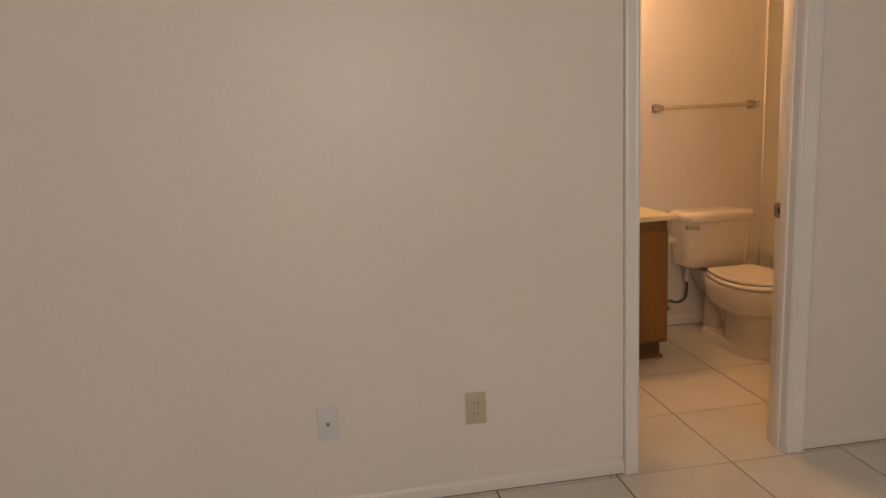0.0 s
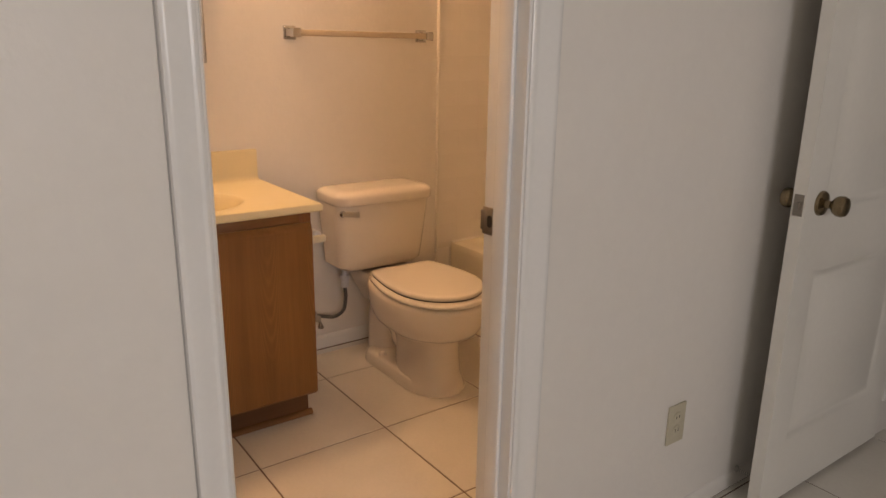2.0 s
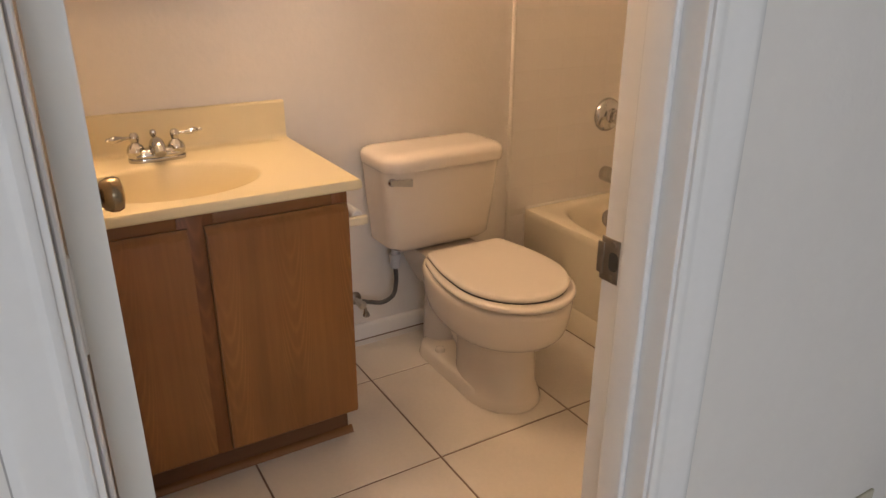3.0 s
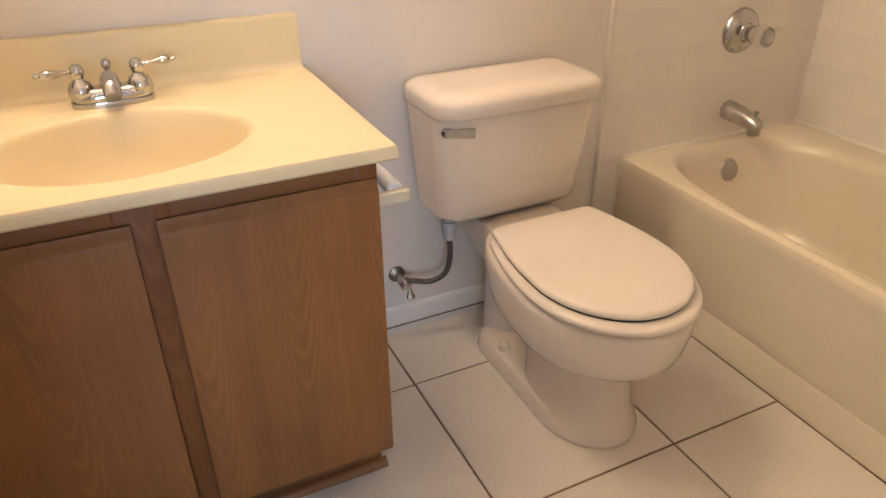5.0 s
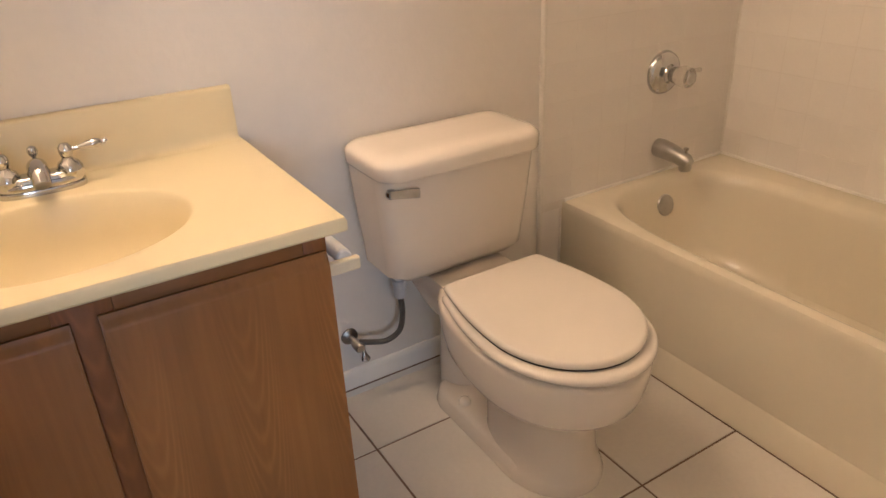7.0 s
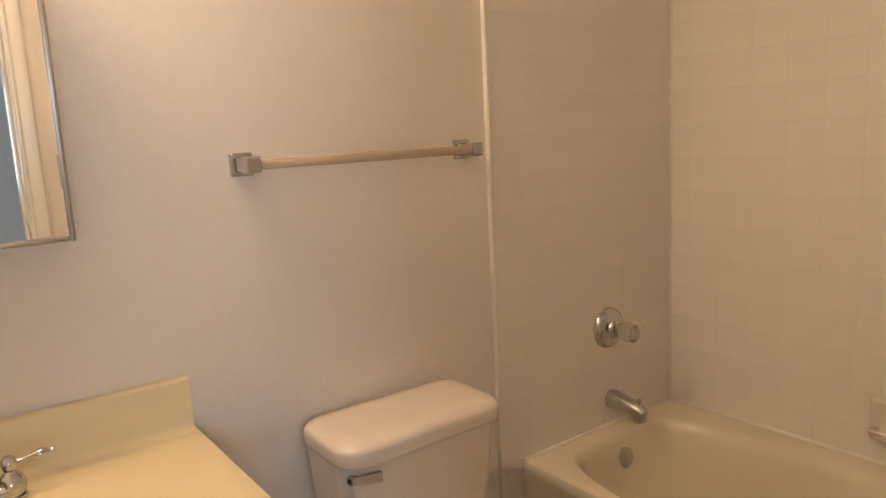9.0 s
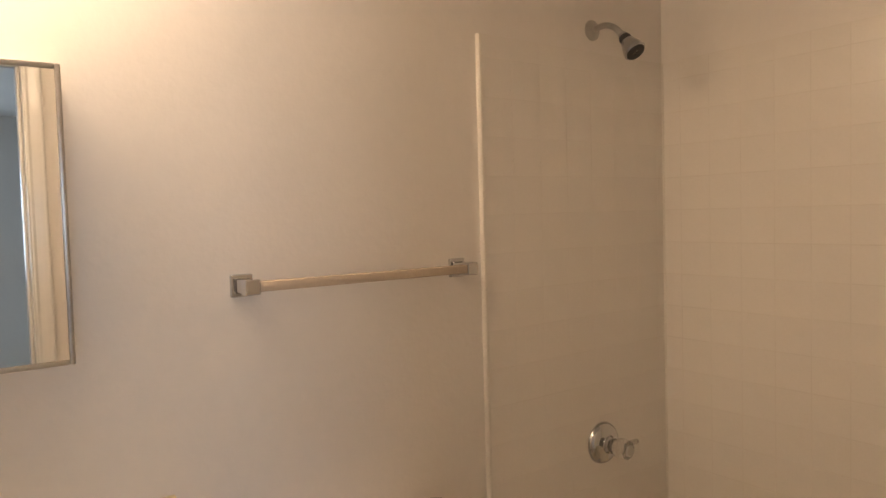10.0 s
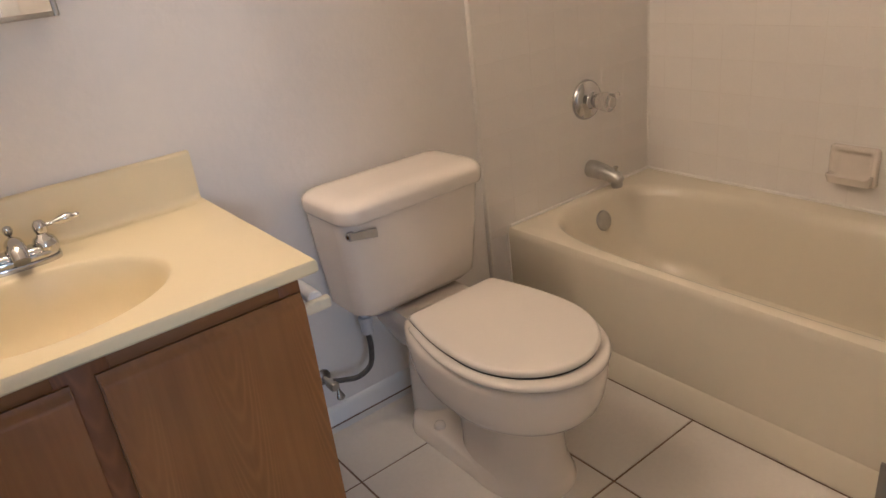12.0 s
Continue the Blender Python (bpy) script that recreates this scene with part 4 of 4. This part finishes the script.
def build_valve():
    o = thing("shower_valve", "round chrome shower valve with clear acrylic knob", "valve")
    x, z = 3.259, 0.729
    y = BACK - 0.009
    part("escutcheon", lathe([(0.067, 0), (0.066, 0.006), (0.062, 0.014), (0.054, 0.021), (0.043, 0.026), (0.033, 0.028), (0.029, 0.030), (0.0265, 0.036), (0.026, 0.043), (0.020, 0.046)], (x, y, z), (0, -1, 0), 40), CHROME, o)
    k = part("knob", lathe([(0.019, 0.045), (0.026, 0.050), (0.024, 0.058), (0.030, 0.066), (0.033, 0.085), (0.030, 0.104), (0.020, 0.109)], (x, y, z), (0, -1, 0), 10), ACRYLIC, o, "clear fluted acrylic knob")
    part("knob_cap", lathe([(0.017, 0.109), (0.016, 0.113), (0.001, 0.114)], (x, y, z), (0, -1, 0), 20), DULLCHROME, k)
    part("pointer", box(x + 0.018, x + 0.058, y - 0.100, y - 0.084, z + 0.008, z + 0.022, 0.005, 3), ACRYLIC, k)


build_valve()


def build_spout():
    o = thing("tub_spout", "dull chrome tub spout with diverter", "spout")
    x, z, y = 3.272, 0.487, BACK - 0.009
    path = [(x, y, z), (x, y - 0.02, z), (x, y - 0.06, z - 0.004), (x, y - 0.095, z - 0.010), (x, y - 0.118, z - 0.016), (x, y - 0.130, z - 0.022)]
    part("body", tube(path, 0.03, 24, radii=[0.030, 0.031, 0.028, 0.025, 0.023, 0.017]), DULLCHROME, o)
    part("outlet", lathe([(0.019, 0), (0.020, 0.018), (0.016, 0.026)], (x, y - 0.112, z - 0.022), (0, -0.2, -1), 20), DULLCHROME, o)
    part("diverter", lathe([(0.004, 0), (0.004, 0.014), (0.008, 0.016), (0.008, 0.022), (0.002, 0.024)], (x, y - 0.112, z + 0.004), (0, 0, 1), 16), CHROME, o)


build_spout()


def build_shower_head():
    o = thing("shower", "chrome shower head on a bent arm", "shower")
    x, z, y = 3.254, 2.030, BACK
    part("flange", lathe([(0.032, 0), (0.031, 0.004), (0.020, 0.010), (0.011, 0.012)], (x, y, z), (0, -1, 0), 28), DULLCHROME, o)
    part("arm", tube(smooth_path([(x, y - 0.005, z), (x, y - 0.05, z + 0.004), (x, y - 0.09, z - 0.012), (x, y - 0.125, z - 0.048)], 6), 0.0095, 16), DULLCHROME, o)
    d = Vector((0, -0.62, -0.78)).normalized()
    h = part("head", lathe([(0.013, -0.012), (0.015, 0.0), (0.016, 0.014), (0.021, 0.020), (0.032, 0.050), (0.034, 0.062), (0.030, 0.066)], (x, y - 0.125, z - 0.048), d, 28), CHROME, o)
    part("collar", lathe([(0.0165, -0.002), (0.0185, 0.004), (0.0185, 0.012), (0.0165, 0.016)], (x, y - 0.125, z - 0.048), d, 20), BLACKRUBBER, h)
    part("spray_face", lathe([(0.029, 0.0655), (0.027, 0.069), (0.010, 0.069), (0.009, 0.066), (0.0005, 0.066)], (x, y - 0.125, z - 0.048), d, 28), BLACKRUBBER, h, "black rubber spray face")


build_shower_head()


def build_soap_dish():
    o = thing("soap_dish", "bone ceramic soap dish set in the tub wall", "soap dish")
    y0, y1, z0, z1, x = 2.768, 2.904, 0.474, 0.592, TUBW - 0.009

    def frame_ring(ins, out):
        return [Vector((x - out, p.x, p.y)) for p in slab_ring(y0 + ins, y1 - ins, z0 + ins, z1 - ins, 0, 0.010, 4)]
    # a raised rounded border round a shallow pocket
    part("surround", rings([frame_ring(0, 0), frame_ring(0, 0.009), frame_ring(0.003, 0.014), frame_ring(0.009, 0.0155), frame_ring(0.015, 0.013),
                            frame_ring(0.020, 0.005), frame_ring(0.028, 0.002)], cap0=False), CHINA, o)
    # the tray: a hollow shelf with a rolled lip
    loops = [slab_ring(x - 0.024, x - 0.004, y0 + 0.018, y1 - 0.018, z0 + 0.002, 0.006, 4), slab_ring(x - 0.042, x - 0.004, y0 + 0.010, y1 - 0.010, z0 + 0.010, 0.012, 4),
             slab_ring(x - 0.052, x - 0.004, y0 + 0.006, y1 - 0.006, z0 + 0.034, 0.014, 4), slab_ring(x - 0.050, x - 0.004, y0 + 0.009, y1 - 0.009, z0 + 0.039, 0.012, 4),
             slab_ring(x - 0.044, x - 0.005, y0 + 0.015, y1 - 0.015, z0 + 0.035, 0.010, 4), slab_ring(x - 0.036, x - 0.005, y0 + 0.021, y1 - 0.021, z0 + 0.020, 0.008, 4)]
    part("tray", rings(loops), CHINA, o)


build_soap_dish()

# caulk lines and the tile edge strip
TILE_X0, TILE_TOP = 2.792, 1.960
prof = [(0, 0), (0.0, 0.010), (0.003, 0.0135), (0.009, 0.0135), (0.013, 0.010), (0.013, 0)]
bm = extrude(prof, lambda u, v: Vector((TILE_X0 - 0.007 + u, BACK - v, 0.0)), lambda u, v: Vector((TILE_X0 - 0.007 + u, BACK - v, TILE_TOP)))
structure("trim_tile_edge", bm, CAULK, "white rounded edge strip beside the shower tiles", "trim")
bm = tube([(AX + 0.004, BACK - 0.012, RIM + 0.002), (TUBW - 0.012, BACK - 0.012, RIM + 0.002)], 0.006, 8)
tube([(TUBW - 0.011, BACK - 0.012, RIM + 0.002), (TUBW - 0.011, INNER + 0.01, RIM + 0.002)], 0.006, 8, bm=bm)
tube([(AX - 0.001, BACK - 0.003, 0.0), (AX - 0.001, BACK - 0.003, RIM - 0.004)], 0.004, 8, bm=bm)
tube([(TUBW - 0.0095, BACK - 0.0095, RIM), (TUBW - 0.0095, BACK - 0.0095, TILE_TOP)], 0.004, 8, bm=bm)
structure("trim_caulk", bm, CAULK, "white caulk lines round the bathtub", "trim")


# ---- tiles, last ----
def tile_mesh(name, w, h, t, r, mat):
    bm = box(-w / 2, w / 2, -h / 2, h / 2, -t, 0)
    bmesh.ops.bevel(bm, geom=[e for e in bm.edges if all(v.co.z > -1e-6 for v in e.verts)], offset=r, segments=1, affect="EDGES")
    bmesh.ops.recalc_face_normals(bm, faces=bm.faces)
    me = bpy.data.meshes.new(name)
    bm.to_mesh(me)
    bm.free()
    me.materials.append(mat)
    return me


def lay(parent, name, spans_u, spans_v, place, t, r, mat, tilt, gap, gap_v):
    """Lays one piece in each cell; place(u, v) gives the pose of its centre."""
    cache = {}
    for u0, u1 in spans_u:
        for v0, v1 in spans_v:
            key = (round(u1 - u0, 4), round(v1 - v0, 4))
            if min(key) < 0.012:
                continue
            if key not in cache:
                cache[key] = tile_mesh(name, key[0] - gap, key[1] - gap_v, t, r, mat)
            ob = new(name, cache[key])
            ob.parent = parent
            ob.matrix_world = place((u0 + u1) / 2, (v0 + v1) / 2) @ pose(0, 0, 0, random.uniform(-tilt, tilt), random.uniform(-tilt, tilt), 0)


def spans(origin, pitch, lo, hi):
    k = math.floor((lo - origin) / pitch)
    out = []
    while origin + k * pitch < hi - 1e-6:
        a, b = max(lo, origin + k * pitch), min(hi, origin + (k + 1) * pitch)
        if b - a > 0.01:
            out.append((a, b))
        k += 1
    return out


slab = box(BED_W - 0.12, BED_E + 0.115, BED_S - 0.14, INNER, -0.12, -0.0025)
box(LEFT - 0.12, TUBW + 0.12, INNER, BACK + 0.12, -0.12, -0.0025, bm=slab)
box(BED_E + 0.115, HALL_E + 0.12, HALL_S - 0.12, INNER, -0.12, -0.0025, bm=slab)
floor = structure("floor", slab, GROUT, "large cream glazed floor tiles with dark grout", "floor")
PITCH, FX, FY = 0.4555, 2.548, 2.875
THRESHOLD = FY - 2 * PITCH
def on_floor(u, v):
    return pose(u, v, 0)
lay(floor, "floor_tile", spans(FX, PITCH, LEFT, TUBW), spans(FY, PITCH, THRESHOLD, BACK), on_floor, 0.008, 0.0012, FLOORTILE, 0.03, 0.0055, 0.0055)
lay(floor, "floor_tile", spans(FX, PITCH, BED_W, BED_E + 0.115), spans(FY, PITCH, BED_S, THRESHOLD), on_floor, 0.008, 0.0012, FLOORTILE, 0.03, 0.0055, 0.0055)
lay(floor, "floor_tile", spans(FX, PITCH, BED_E + 0.115, HALL_E), spans(FY, PITCH, HALL_S, THRESHOLD), on_floor, 0.008, 0.0012, FLOORTILE, 0.03, 0.0055, 0.0055)
for u0, u1 in ((BED_W, LEFT), (TUBW, HALL_E)):
    lay(floor, "floor_tile", spans(FX, PITCH, u0, u1), [(THRESHOLD, THRESHOLD + 0.020)], on_floor, 0.008, 0.0012, FLOORTILE, 0.03, 0.0055, 0.0055)

WP, W0 = 0.1085, 0.3805
backing = structure("shower_backing_back", box(TILE_X0, TUBW, BACK - 0.0087, BACK - 0.0003, RIM - 0.02, TILE_TOP), WALLGROUT, "cream glazed shower tiles with cream grout", "wall tiles")
lay(backing, "wall_tile", spans(TILE_X0 + 0.005, WP, TILE_X0 + 0.005, TUBW - 0.009), spans(W0, WP, RIM + 0.004, TILE_TOP),
    lambda u, v: pose(u, BACK - 0.009, v, 90, 0, 0), 0.003, 0.0005, WALLTILE, 0.06, 0.0006, 0.0014)
backing = structure("shower_backing_side", box(TUBW - 0.0087, TUBW - 0.0003, INNER, BACK - 0.009, RIM - 0.02, TILE_TOP), WALLGROUT, "cream glazed shower tiles with cream grout", "wall tiles")
lay(backing, "wall_tile", spans(3.063, 0.1075, INNER, BACK - 0.010), spans(W0, WP, RIM + 0.004, TILE_TOP),
    lambda u, v: pose(TUBW - 0.009, u, v, 90, 0, -90), 0.003, 0.0007, WALLTILE, 0.10, 0.0014, 0.0020)
